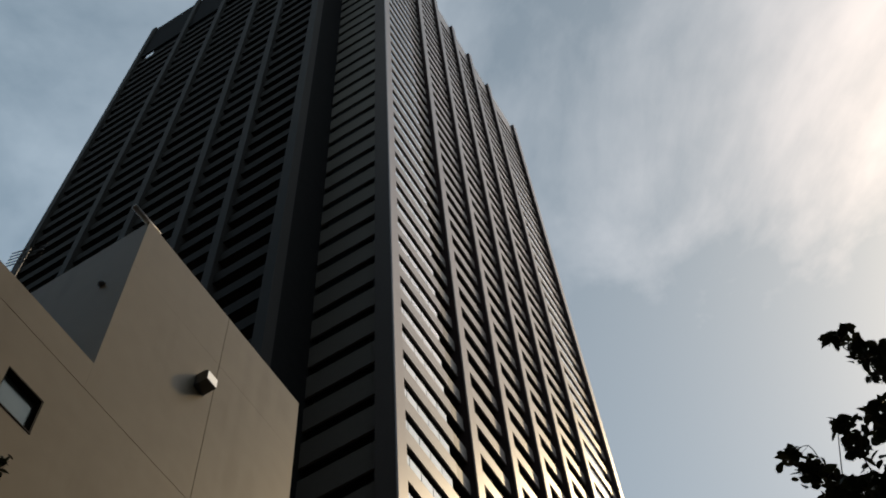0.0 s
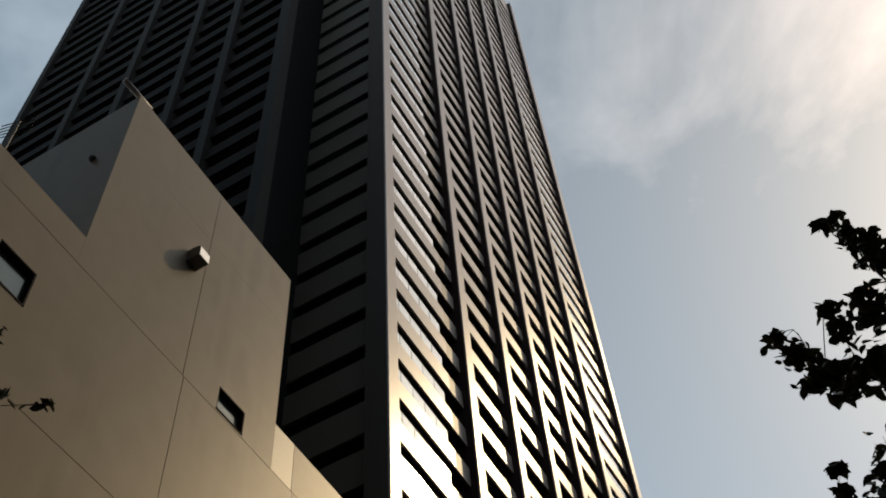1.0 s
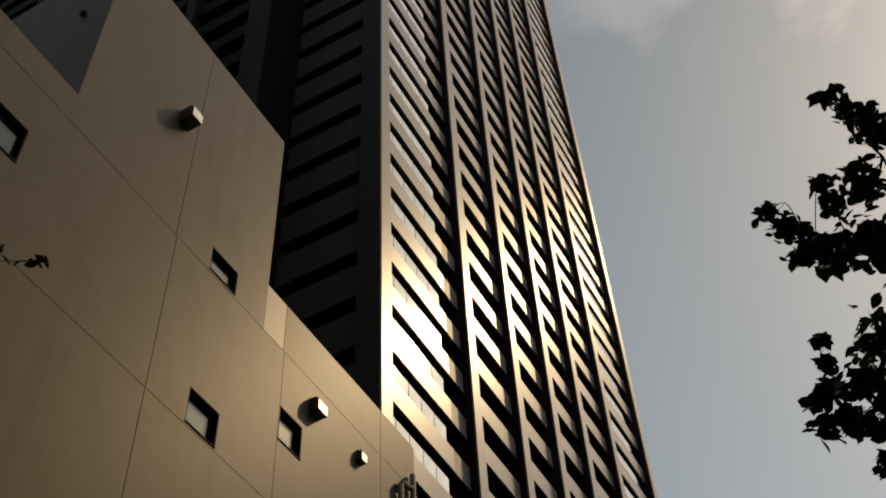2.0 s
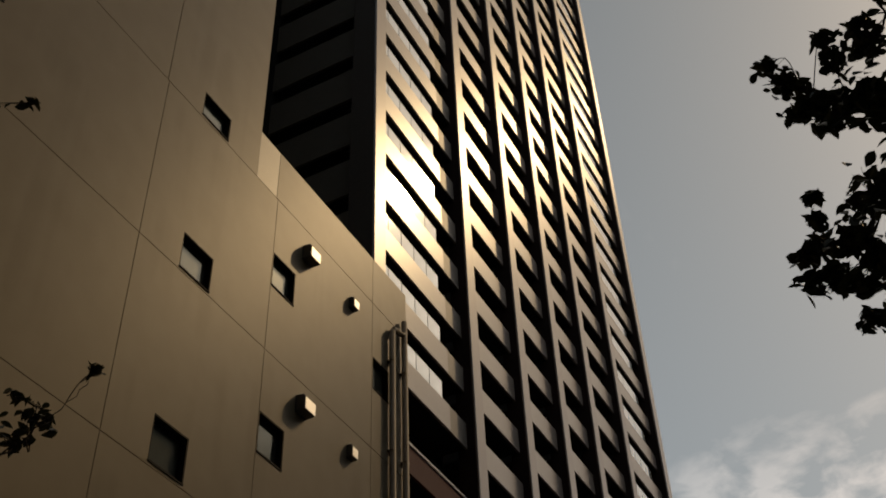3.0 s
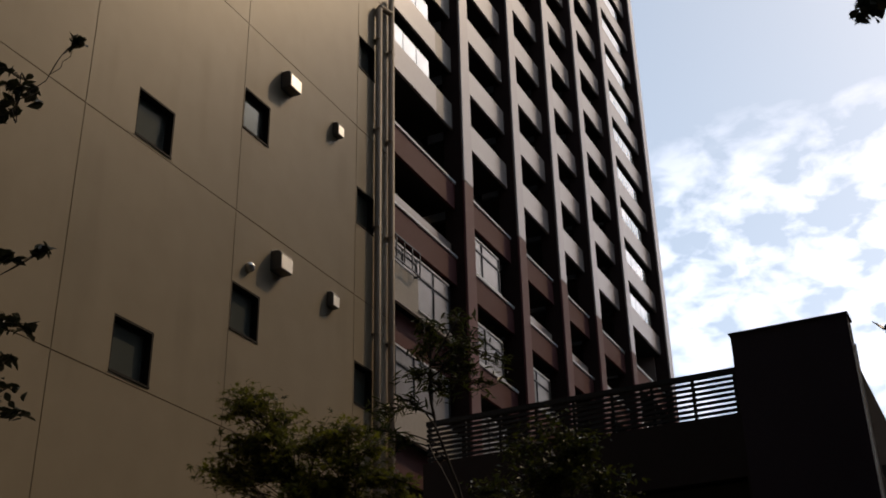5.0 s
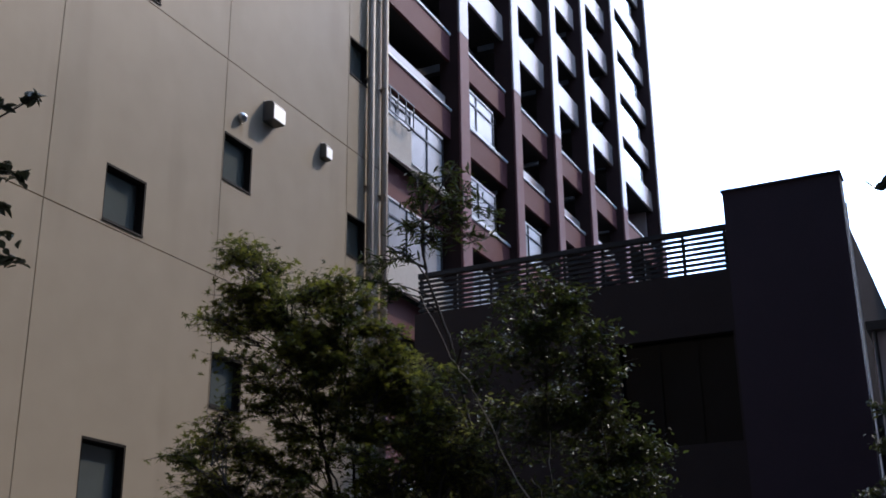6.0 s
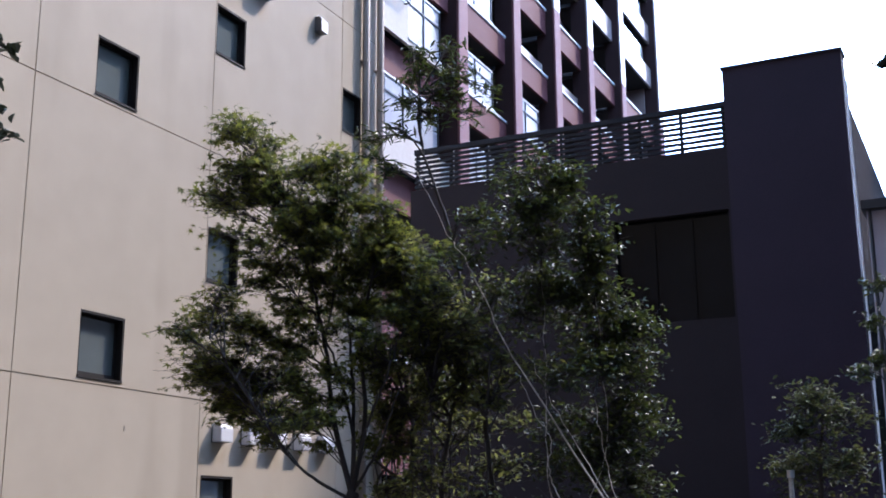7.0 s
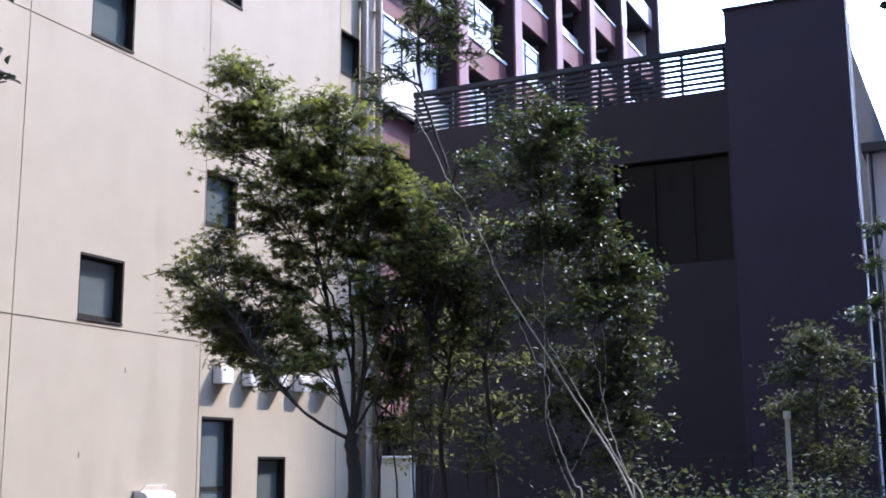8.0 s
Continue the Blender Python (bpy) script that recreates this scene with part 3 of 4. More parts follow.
dark_part("screen_rail", boxed(-11.3, -4.36, DY + 0.08, DY + 0.2, 9.72, 9.82), BLACK_PAINT)
dark_part("corner_pipe", tube([(-2.0, DY - 0.3, 0.1), (-2.0, DY - 0.3, 9.7)], 0.018), STEEL, "bright steel corner pipe")

# ---- planting ----
def leaf_material(name, base, second, rough, glow):
    m = bpy.data.materials.new(name)
    m.use_nodes = True
    tree = m.node_tree
    link = tree.links.new
    shader, out = tree.nodes["Principled BSDF"], tree.nodes["Material Output"]
    shader.inputs["Roughness"].default_value = rough
    info = tree.nodes.new("ShaderNodeNewGeometry")
    ramp = tree.nodes.new("ShaderNodeMix")
    ramp.data_type = "RGBA"
    ramp.inputs[6].default_value, ramp.inputs[7].default_value = (*base, 1), (*second, 1)
    link(info.outputs["Random Per Island"], ramp.inputs[0])
    link(ramp.outputs[2], shader.inputs["Base Color"])
    thin = tree.nodes.new("ShaderNodeBsdfTranslucent")
    link(ramp.outputs[2], thin.inputs["Color"])
    both = tree.nodes.new("ShaderNodeMixShader")
    both.inputs["Fac"].default_value = glow
    link(shader.outputs["BSDF"], both.inputs[1])
    link(thin.outputs["BSDF"], both.inputs[2])
    link(both.outputs["Shader"], out.inputs["Surface"])
    return m


MAPLE_LEAF = leaf_material("maple_leaf", (0.03, 0.039, 0.011), (0.16, 0.168, 0.024), 0.6, 0.6)
OLIVE_LEAF = leaf_material("olive_leaf", (0.035, 0.043, 0.014), (0.17, 0.176, 0.045), 0.6, 0.62)
SHRUB_LEAF = leaf_material("shrub_leaf", (0.02, 0.026, 0.01), (0.085, 0.09, 0.024), 0.7, 0.4)
GLOSSY_LEAF = leaf_material("glossy_leaf", (0.014, 0.021, 0.006), (0.065, 0.078, 0.012), 0.42, 0.45)
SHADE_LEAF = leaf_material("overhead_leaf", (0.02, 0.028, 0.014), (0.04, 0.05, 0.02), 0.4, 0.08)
BARK = material("bark", (0.026, 0.021, 0.018), 0.85, grain=60, stain=6, vary=0.35, bump=0.6)
PALE_BARK = material("pale_bark", (0.42, 0.37, 0.31), 0.8, grain=60, stain=6, vary=0.3, bump=0.5)


def palmate():
    """A five-lobed leaf, slightly cupped."""
    pts = []
    for k in range(11):
        a = radians(-125 + 25 * k)
        r = (0.55, 0.24, 0.85, 0.3, 0.95, 0.32, 0.95, 0.3, 0.85, 0.24, 0.55)[k]
        pts.append((r * math.sin(a), r * math.cos(a), -0.25 * r * r))
    return np.array([(0, 0, 0)] + pts), [(0, k, k + 1) for k in range(1, 11)]


def oval(wide=1.0):
    """A broad leaf folded along its midrib."""
    pts = [(0, -0.7, 0), (0.3, -0.35, 0.1), (0.38, 0.1, 0.12), (0.2, 0.6, 0.04), (0, 0.95, -0.1), (-0.2, 0.6, 0.04), (-0.38, 0.1, 0.12), (-0.3, -0.35, 0.1)]
    return np.array(pts) * (wide, 1, 1), [(0, 1, 2), (0, 2, 3), (0, 3, 4), (0, 4, 5), (0, 5, 6), (0, 6, 7)]


def blade():
    """A long narrow drooping leaf."""
    pts = [(0, -0.8, 0), (0.14, -0.3, 0.05), (0.16, 0.2, 0.03), (0, 1.0, -0.25), (-0.16, 0.2, 0.03), (-0.14, -0.3, 0.05)]
    return np.array(pts), [(0, 1, 2), (0, 2, 3), (0, 3, 4), (0, 4, 5)]


def leaves_mesh(name, spots, shape, size, mat, rng):
    """One leaf at each spot, turned at random but mostly lying flat."""
    verts, faces = shape
    n, k = len(spots), len(verts)
    tilt, turn, lean = rng.normal(0, 0.55, n), rng.uniform(0, 2 * np.pi, n), rng.normal(0, 0.5, n)
    scale = size * rng.uniform(0.6, 1.25, n)
    ca, sa, cb, sb, cc, sc = np.cos(tilt), np.sin(tilt), np.cos(lean), np.sin(lean), np.cos(turn), np.sin(turn)
    x, y, z = verts.T
    y1, z1 = y[None] * ca[:, None] - z[None] * sa[:, None], y[None] * sa[:, None] + z[None] * ca[:, None]
    x2, z2 = x[None] * cb[:, None] + z1 * sb[:, None], -x[None] * sb[:, None] + z1 * cb[:, None]
    x3, y3 = x2 * cc[:, None] - y1 * sc[:, None], x2 * sc[:, None] + y1 * cc[:, None]
    co = np.stack([x3, y3, z2], -1) * scale[:, None, None] + np.asarray(spots)[:, None]
    tris = (np.array(faces)[None] + k * np.arange(n)[:, None, None]).reshape(-1, 3)
    me = bpy.data.meshes.new(name)
    me.from_pydata(co.reshape(-1, 3).tolist(), [], tris.tolist())
    me.materials.append(mat)
    return me


def along(points, n):
    """n points on a smooth line through points."""
    p = np.array(points, float)
    t = np.linspace(0, len(p) - 1, n)
    out = []
    for s in t:
        i = min(int(s), len(p) - 2)
        u = s - i
        a, b, c, d = p[max(i - 1, 0)], p[i], p[i + 1], p[min(i + 2, len(p) - 1)]
        out.append(0.5 * (2 * b + (c - a) * u + (2 * a - 5 * b + 4 * c - d) * u * u + (3 * b - a - 3 * c + d) * u ** 3))
    return np.array(out)


def add_tubes(verts, faces, line, r0, r1, sides):
    """A tapering tube along line, added to the lists."""
    start = len(verts)
    for i, p in enumerate(line):
        way = Vector(line[min(i + 1, len(line) - 1)] - line[max(i - 1, 0)]).normalized()
        side = way.cross(Vector((0.31, 0.83, 0.46))).normalized()
        up = way.cross(side)
        r = float(r0 + (r1 - r0) * i / (len(line) - 1))
        for k in range(sides):
            a = 2 * math.pi * k / sides
            verts.append(tuple(Vector(p) + r * (math.cos(a) * side + math.sin(a) * up)))
    for i in range(len(line) - 1):
        for k in range(sides):
            a, b = start + i * sides + k, start + i * sides + (k + 1) % sides
            faces.append((a, b, b + sides, a + sides))
    faces.append(tuple(range(start, start + sides)))


def wood(name, lines, mat, parent):
    verts, faces = [], []
    for line, r0, r1, sides in lines:
        add_tubes(verts, faces, line, r0, r1, sides)
    me = bpy.data.meshes.new(name)
    me.from_pydata([tuple(Vector(v) - Vector(parent.location)) for v in verts], [], faces)
    me.materials.append(mat)
    me.shade_smooth()
    ob = new(name, me)
    ob.parent = parent
    return ob


def tree(name, label, category, stems, radii, clumps, shape, size, density, leaf, bark, seed, flat=0.7, spread=1.0, fill=0.0, rise=0.0, limb=0.018):
    """Stems from the ground, a limb to every clump, twigs inside it and leaves along the twigs."""
    rng = np.random.default_rng(seed)
    base = tuple(stems[0][0])
    root = thing(name, base, label, category)
    lines = [along(s, 6 * len(s)) for s in stems]
    for line, r in zip(lines, radii):
        line += rng.normal(0, 0.012, line.shape) * np.linspace(0, 1, len(line))[:, None]
        wood("trunk" if line is lines[0] else "stem", [(line, r, r * (0.85 if len(line) < 20 else 0.25), 9)], bark, root)
    skeleton_points = np.concatenate(lines)
    limbs, twigs, spots = [], [], []
    if fill:
        own = np.array(clumps)
        for a in range(len(own)):
            for b in range(a + 1, len(own)):
                if np.linalg.norm(own[a, :3] - own[b, :3]) < fill and rng.random() < 0.6:
                    m = (own[a] + own[b]) / 2 + rng.normal(0, 0.13, 4) * (1, 1, 1, 0.3)
                    clumps = [*clumps, (m[0], m[1], m[2], max(0.08, m[3] * 0.8))]
    for cx, cy, cz, r in clumps:
        r *= spread
        c = np.array((cx, cy, cz))
        gap = np.linalg.norm(skeleton_points - c, axis=1) + np.where(skeleton_points[:, 2] > cz - 0.1 - rise * np.linalg.norm(skeleton_points[:, :2] - c[:2], axis=1), 0.9 if rise else 0.6, 0)
        near = skeleton_points[gap.argmin()]
        mid = (near + c) / 2 + rng.normal(0, 0.06, 3) + (0, 0, 0.1 * np.linalg.norm(c - near))
        line = along([near, mid, c], 9)
        limbs.append((line, max(0.0025, limb * min(1, r / 0.25)), 0.0025, 5))
        count = max(8, int(26 * min(1.6, r / 0.2)))
        for _ in range(count):
            d = rng.normal(0, 1, 3)
            d = d / np.linalg.norm(d) * rng.uniform(0.45, 1.25) * np.array((1, 1, flat))
            end = c + r * d
            if rise:
                end = end - (0, 0, 0.14 * r * (d[0] ** 2 + d[1] ** 2))
            begin = line[rng.integers(4, 9)]
            t = along([begin, (begin + end) / 2 + rng.normal(0, 0.1 * r, 3), end], 5)
            twigs.append((t, 0.002 if r < 0.12 else 0.0045, 0.0012, 3))
            m = max(2, int(density * rng.uniform(0.5, 1.5)))
            u = rng.uniform(0.35, 1.08, m)[:, None]
            spots.append(begin + (end - begin) * u + rng.normal(0, 0.13 * r + 0.2 * size, (m, 3)) * (1, 1, 0.25 if rise else 0.6))
    tagged(wood("branchwork", limbs, BARK, root), kind="stuff")
    tagged(wood("twigwork", twigs, BARK, root), kind="stuff")
    me = leaves_mesh("leaves", np.concatenate(spots) - base, shape, size, leaf, rng)
    tagged(piece("foliage", me, root), kind="stuff")
    return root


MAPLE = [(-6.31, 8.56, 5.38, 0.19), (-6.34, 9.07, 5.31, 0.26), (-6.45, 8.68, 4.90, 0.25), (-6.79, 8.84, 4.79, 0.17), (-6.35, 9.20, 4.77, 0.31),
    (-5.60, 8.75, 4.86, 0.21), (-5.32, 8.84, 4.98, 0.19), (-6.08, 9.73, 4.75, 0.32), (-5.92, 8.87, 4.19, 0.32), (-6.24, 8.60, 4.28, 0.24), (-5.80,
    10.15, 4.52, 0.35), (-5.15, 9.67, 4.17, 0.20), (-5.88, 9.85, 3.99, 0.34), (-5.20, 9.66, 3.72, 0.20), (-6.73, 8.95, 3.68, 0.25), (-6.59, 8.19,
    3.34, 0.15), (-6.84, 8.85, 3.18, 0.25), (-6.69, 9.37, 3.47, 0.31), (-6.19, 9.13, 3.01, 0.30), (-6.75, 9.11, 2.88, 0.22), (-6.48, 9.19, 2.71,
    0.25), (-5.66, 8.71, 2.53, 0.25), (-5.13, 10.14, 3.97, 0.25), (-5.32, 9.77, 3.14, 0.25)]
MAPLE_LOW = [(-7.40, 9.36, 3.53, 0.06), (-7.25, 9.40, 3.21, 0.09), (-7.12, 9.54, 3.15, 0.14), (-6.80, 9.22, 2.73, 0.11), (-6.48, 9.27, 3.05, 0.16), (-6.37, 9.81, 2.59, 0.14), (-6.53, 9.27, 2.56, 0.11), (-5.78, 9.13, 2.78, 0.14), (-5.93, 9.54, 2.39, 0.12), (-6.15, 9.45, 3.55, 0.16), (-5.48, 9.09, 2.96, 0.14), (-5.53, 9.81, 2.39, 0.12), (-5.43, 9.09, 3.44, 0.14)]
MAPLE_TOP = [(-6.05, 9.15, 5.0, 0.16), (-6.2, 9.5, 4.55, 0.18), (-5.75, 9.3, 4.6, 0.17), (-5.55, 9.2, 4.35, 0.17), (-6.3, 9.3, 4.1, 0.17), (-5.65, 9.5, 3.85, 0.15), (-5.95, 9.0, 3.6, 0.14)]
MAPLE_RIGHT = [(-5.15, 9.57, 4.48, 0.17), (-5.07, 10.02, 4.26, 0.17), (-4.72, 9.73, 3.86, 0.17), (-5.28, 9.41, 4.69, 0.17), (-4.89, 9.71, 3.51, 0.17)]
MAPLE_A = [(-5.49, 9.53, 1.23), (-5.52, 9.51, 1.90), (-5.67, 9.42, 2.58), (-5.76, 9.37, 3.34), (-5.90, 9.29, 4.00), (-6.11, 9.15, 4.78)]
MAPLE_B = [(-5.52, 9.51, 1.90), (-5.47, 9.66, 2.59), (-5.50, 9.64, 3.25), (-5.38, 9.59, 3.90), (-5.21, 9.69, 4.46)]
MAPLE_D = [(-5.52, 9.51, 1.90), (-5.56, 9.6, 2.6), (-5.66, 9.7, 3.3), (-5.72, 9.6, 4.2), (-5.6, 9.5, 5.0)]
MAPLE_E = [(-5.52, 9.51, 1.95), (-5.3, 9.4, 2.5), (-5.1, 9.5, 3.1), (-4.95, 9.7, 3.7)]
MAPLE_F = [(-5.52, 9.51, 1.90), (-5.51, 9.52, 2.37), (-5.68, 9.53, 3.03), (-5.87, 9.42, 3.52), (-6.01, 9.22, 3.78)]
MAPLE_G = [(-5.52, 9.51, 1.90), (-5.26, 9.55, 2.31), (-5.07, 9.54, 2.78), (-4.86, 9.65, 3.20)]
MAPLE_H = [(-5.76, 9.37, 3.34), (-5.69, 9.42, 3.78), (-5.67, 9.43, 4.34), (-5.74, 9.38, 4.91)]
MAPLE_C = [(-5.52, 9.51, 1.85), (-5.70, 9.17, 2.02), (-5.85, 8.84, 2.29), (-6.05, 8.58, 2.74), (-6.28, 8.29, 3.23)]
CENTRE = [(-5.05, 10.09, 3.50, 0.28), (-4.52, 9.86, 3.48, 0.27), (-5.40, 10.92, 3.17, 0.33), (-4.71, 10.55, 3.08, 0.31), (-5.40, 10.66, 2.67, 0.32),
    (-5.09, 11.09, 2.63, 0.36), (-4.55, 11.04, 2.66, 0.26), (-5.55, 10.95, 2.22, 0.27), (-4.87, 10.34, 2.07, 0.33), (-4.72, 11.12, 2.15, 0.29),
    (-4.38, 10.64, 3.07, 0.25), (-4.89, 11.28, 4.16, 0.25), (-5.52, 10.89, 1.75, 0.27), (-4.39, 10.04, 1.68, 0.27)]
INFILL = [(-5.56, 10.45, 3.89, 0.24), (-5.34, 10.09, 3.35, 0.23), (-5.41, 10.12, 2.85, 0.23), (-5.39, 10.20, 2.41, 0.23), (-5.41, 10.19, 1.97, 0.23), (-5.46, 10.15, 4.30, 0.14)]
STREETSIDE = [(-5.38, 10.00, 4.26, 0.18), (-5.15, 10.17, 4.01, 0.20), (-4.92, 10.33, 3.76, 0.20), (-5.59, 10.50, 3.84, 0.20), (-4.91, 10.00, 3.48, 0.20), (-4.57, 10.17, 3.59, 0.17), (-4.77, 10.33, 3.17, 0.20),
    (-5.45, 10.50, 4.56, 0.15), (-5.61, 10.00, 3.08, 0.17), (-4.30, 10.17, 3.21, 0.17), (-5.56, 10.33, 2.77, 0.20), (-5.13, 10.50, 2.87, 0.20), (-5.71, 10.00, 3.83, 0.15), (-4.49, 10.17, 2.81, 0.17)]
CENTRE_A = [(-5.00, 10.47, 1.20), (-5.05, 10.44, 1.97), (-4.94, 10.50, 2.75), (-4.78, 10.57, 3.61)]
LEANING = [(-3.75, 10.04, 5.01, 0.22), (-3.59, 10.24, 4.88, 0.15), (-4.58, 11.14, 5.26, 0.21), (-3.45, 10.65, 4.62, 0.20), (-3.64, 10.91, 4.32, 0.26),
    (-3.86, 10.28, 4.27, 0.28), (-3.46, 10.77, 3.93, 0.25), (-4.26, 10.27, 4.43, 0.22), (-4.55, 10.08, 4.16, 0.22), (-3.22, 10.97, 3.49, 0.18),
    (-3.51, 10.88, 3.38, 0.25), (-4.07, 11.23, 3.77, 0.30), (-4.35, 10.74, 3.72, 0.26), (-3.24, 11.54, 3.28, 0.17), (-3.52, 11.34, 2.92, 0.26),
    (-3.16, 11.67, 2.59, 0.19), (-3.34, 11.08, 2.50, 0.28), (-3.61, 10.14, 2.97, 0.26), (-4.16, 11.13, 2.53, 0.26), (-3.71, 11.46, 2.14, 0.29),
    (-3.23, 11.50, 1.96, 0.20), (-3.91, 10.72, 1.73, 0.28), (-3.47, 11.11, 1.68, 0.26)]
LEANING_A = [(-3.20, 10.84, 1.20), (-3.80, 10.64, 2.38), (-4.30, 10.45, 3.27), (-4.60, 10.32, 4.01), (-4.85, 10.21, 4.48), (-5.13, 10.07, 5.13)]
LEANING_B = [(-3.73, 10.67, 1.26), (-3.97, 10.58, 1.95), (-3.98, 10.58, 2.71), (-3.98, 10.58, 3.83), (-3.98, 10.58, 4.93)]
LEANING_D = [(-3.10, 10.76, 1.21), (-3.24, 10.72, 1.51), (-3.54, 10.63, 2.07), (-3.84, 10.52, 2.65), (-4.11, 10.42, 3.25)]
LEANING_E = [(-3.23, 10.93, 1.25), (-3.31, 10.91, 1.54), (-3.43, 10.87, 1.93), (-3.51, 10.84, 2.33), (-3.57, 10.83, 2.82)]
LEANING_F = [(-3.66, 10.64, 1.26), (-3.73, 10.61, 1.44), (-3.88, 10.56, 1.87), (-3.96, 10.53, 2.14), (-3.93, 10.54, 2.41), (-4.04, 10.50, 2.60), (-4.22, 10.43, 3.06)]
LEANING_C = [(-3.81, 10.75, 1.52), (-3.48, 10.86, 2.32), (-3.50, 10.85, 3.27), (-3.55, 10.83, 4.30)]
TIP = [(-5.48, 10.53, 6.06, 0.20), (-5.36, 10.67, 6.46, 0.19), (-4.97, 10.90, 6.54, 0.16), (-4.91, 11.02, 6.01, 0.16), (-5.26, 10.72, 5.91, 0.21), (-5.91, 10.51, 5.70, 0.17), (-5.50, 10.12, 5.20, 0.14), (-5.13, 10.60, 6.20, 0.19), (-4.70, 11.11, 6.27, 0.13), (-5.09, 10.74, 6.73, 0.16), (-5.47, 10.73, 6.73, 0.15), (-5.44, 10.21, 5.68, 0.14), (-4.97, 10.68, 6.14, 0.14), (-5.78, 10.11, 5.36, 0.11)]
TIP_A = [(-4.63, 10.86, 1.19), (-4.76, 10.80, 2.88), (-5.01, 10.68, 4.49), (-5.28, 10.55, 5.47), (-5.33, 10.53, 6.17)]
SHRUB = [(-1.96, 13.77, 3.02, 0.31), (-2.16, 13.48, 2.65, 0.27), (-1.66, 13.69, 2.74, 0.37), (-2.00, 14.13, 2.26, 0.42), (-2.36, 14.18, 2.24, 0.25),
    (-1.55, 13.46, 2.22, 0.30), (-2.13, 13.95, 1.74, 0.41), (-1.58, 13.45, 1.73, 0.36)]
SHRUB_A = [(-1.97, 13.86, 1.11), (-1.95, 13.86, 1.99), (-1.87, 13.87, 2.76)]
DIM = [(-1.35, 15.07, 4.02, 0.21), (-1.53, 14.82, 3.37, 0.20), (-1.26, 15.18, 4.53, 0.17), (-1.27, 15.24, 3.54, 0.23)]
DIM_A = [(-1.17, 14.95, 1.08), (-1.17, 14.95, 2.75), (-1.26, 14.95, 4.14)]
HEDGE = [(-5.92, 11.14, 1.54, 0.23), (-5.74, 11.38, 1.40, 0.24), (-5.77, 12.08, 1.58, 0.25), (-5.15, 11.41, 1.65, 0.23), (-4.84, 11.37, 1.51, 0.23),
    (-4.81, 12.01, 1.66, 0.24), (-4.21, 11.21, 1.61, 0.22), (-4.01, 11.42, 1.55, 0.22), (-4.19, 12.79, 1.49, 0.25), (-3.65, 12.00, 1.61, 0.23),
    (-3.41, 12.13, 1.64, 0.23), (-2.90, 11.15, 1.44, 0.21), (-2.85, 12.00, 1.57, 0.23), (-2.68, 12.37, 1.40, 0.23), (-2.21, 11.33, 1.43, 0.21),
    (-2.18, 12.54, 1.55, 0.24), (-1.94, 12.62, 1.52, 0.24), (-1.54, 11.52, 1.52, 0.22), (-1.45, 12.67, 1.47, 0.24), (-1.18, 12.38, 1.49, 0.23)]
OVER = [(0.55, 6.10, 9.42, 0.07), (0.59, 5.87, 8.97, 0.07), (0.69, 6.11, 9.03, 0.13), (0.73, 6.12, 8.76, 0.16), (0.19, 5.66, 7.99, 0.06), (0.21, 5.69,
    7.81, 0.09), (0.41, 6.11, 8.46, 0.09), (0.52, 6.30, 8.50, 0.15), (-0.24, 5.82, 8.09, 0.06), (-0.16, 5.97, 8.04, 0.09), (-0.05, 6.06, 7.93, 0.11),
    (0.11, 5.87, 7.57, 0.14), (0.30, 5.90, 7.58, 0.16), (-0.16, 5.87, 7.61, 0.07), (0.39, 5.90, 7.35, 0.16), (-0.01, 6.07, 7.62, 0.08), (-0.20, 5.86,
    6.84, 0.03), (-0.23, 5.91, 6.67, 0.05), (0.05, 6.19, 6.92, 0.12), (0.18, 5.67, 6.57, 0.13)]
OVER2 = [(-0.40, 6.04, 6.50, 0.06), (-0.28, 6.16, 6.65, 0.10), (-0.13, 5.87, 6.39, 0.11), (0.00, 5.81, 6.33, 0.13), (-0.29, 6.21, 6.40, 0.11), (-0.17,
    5.81, 6.00, 0.08), (-0.13, 5.78, 5.72, 0.07), (0.01, 5.95, 6.21, 0.13), (-0.41, 6.12, 6.36, 0.08), (0.58, 5.69, 7.19, 0.23), (0.44, 5.86, 6.64,
    0.23), (0.20, 5.88, 6.15, 0.22), (0.97, 6.16, 8.41, 0.27), (0.72, 5.91, 6.90, 0.27), (0.54, 6.23, 6.36, 0.23), (-0.36, 6.0, 3.91, 0.03)]
OVER_A = [(-0.08, 6.30, 3.43), (0.44, 6.18, 4.98), (0.70, 6.06, 6.43), (0.66, 5.96, 7.26), (0.14, 6.00, 7.72), (-0.25, 5.99, 8.31)]
OVER_B = [(0.70, 6.06, 6.43), (0.71, 5.96, 7.40), (0.67, 5.96, 8.38), (0.53, 5.98, 9.21)]
OVER_C = [(0.44, 6.18, 4.98), (0.36, 6.09, 5.97), (0.05, 6.00, 6.41), (-0.24, 6.00, 6.50)]
SIDE = [(-3.56, 3.31, 5.07, 0.02), (-3.78, 3.18, 4.81, 0.06), (-3.90, 3.22, 4.73, 0.06), (-3.89, 3.38, 4.88, 0.04), (-3.87, 3.14, 4.91, 0.03), (-3.69,
    3.21, 3.88, 0.03), (-3.55, 3.30, 3.93, 0.01), (-3.74, 3.34, 3.64, 0.06), (-3.59, 3.30, 3.55, 0.04), (-3.82, 3.41, 3.50, 0.04), (-3.81, 3.44, 3.38,
    0.05), (-3.59, 3.30, 3.18, 0.05), (-3.88, 3.01, 4.71, 0.09), (-3.92, 3.30, 3.69, 0.11), (-3.86, 3.27, 3.28, 0.10)]
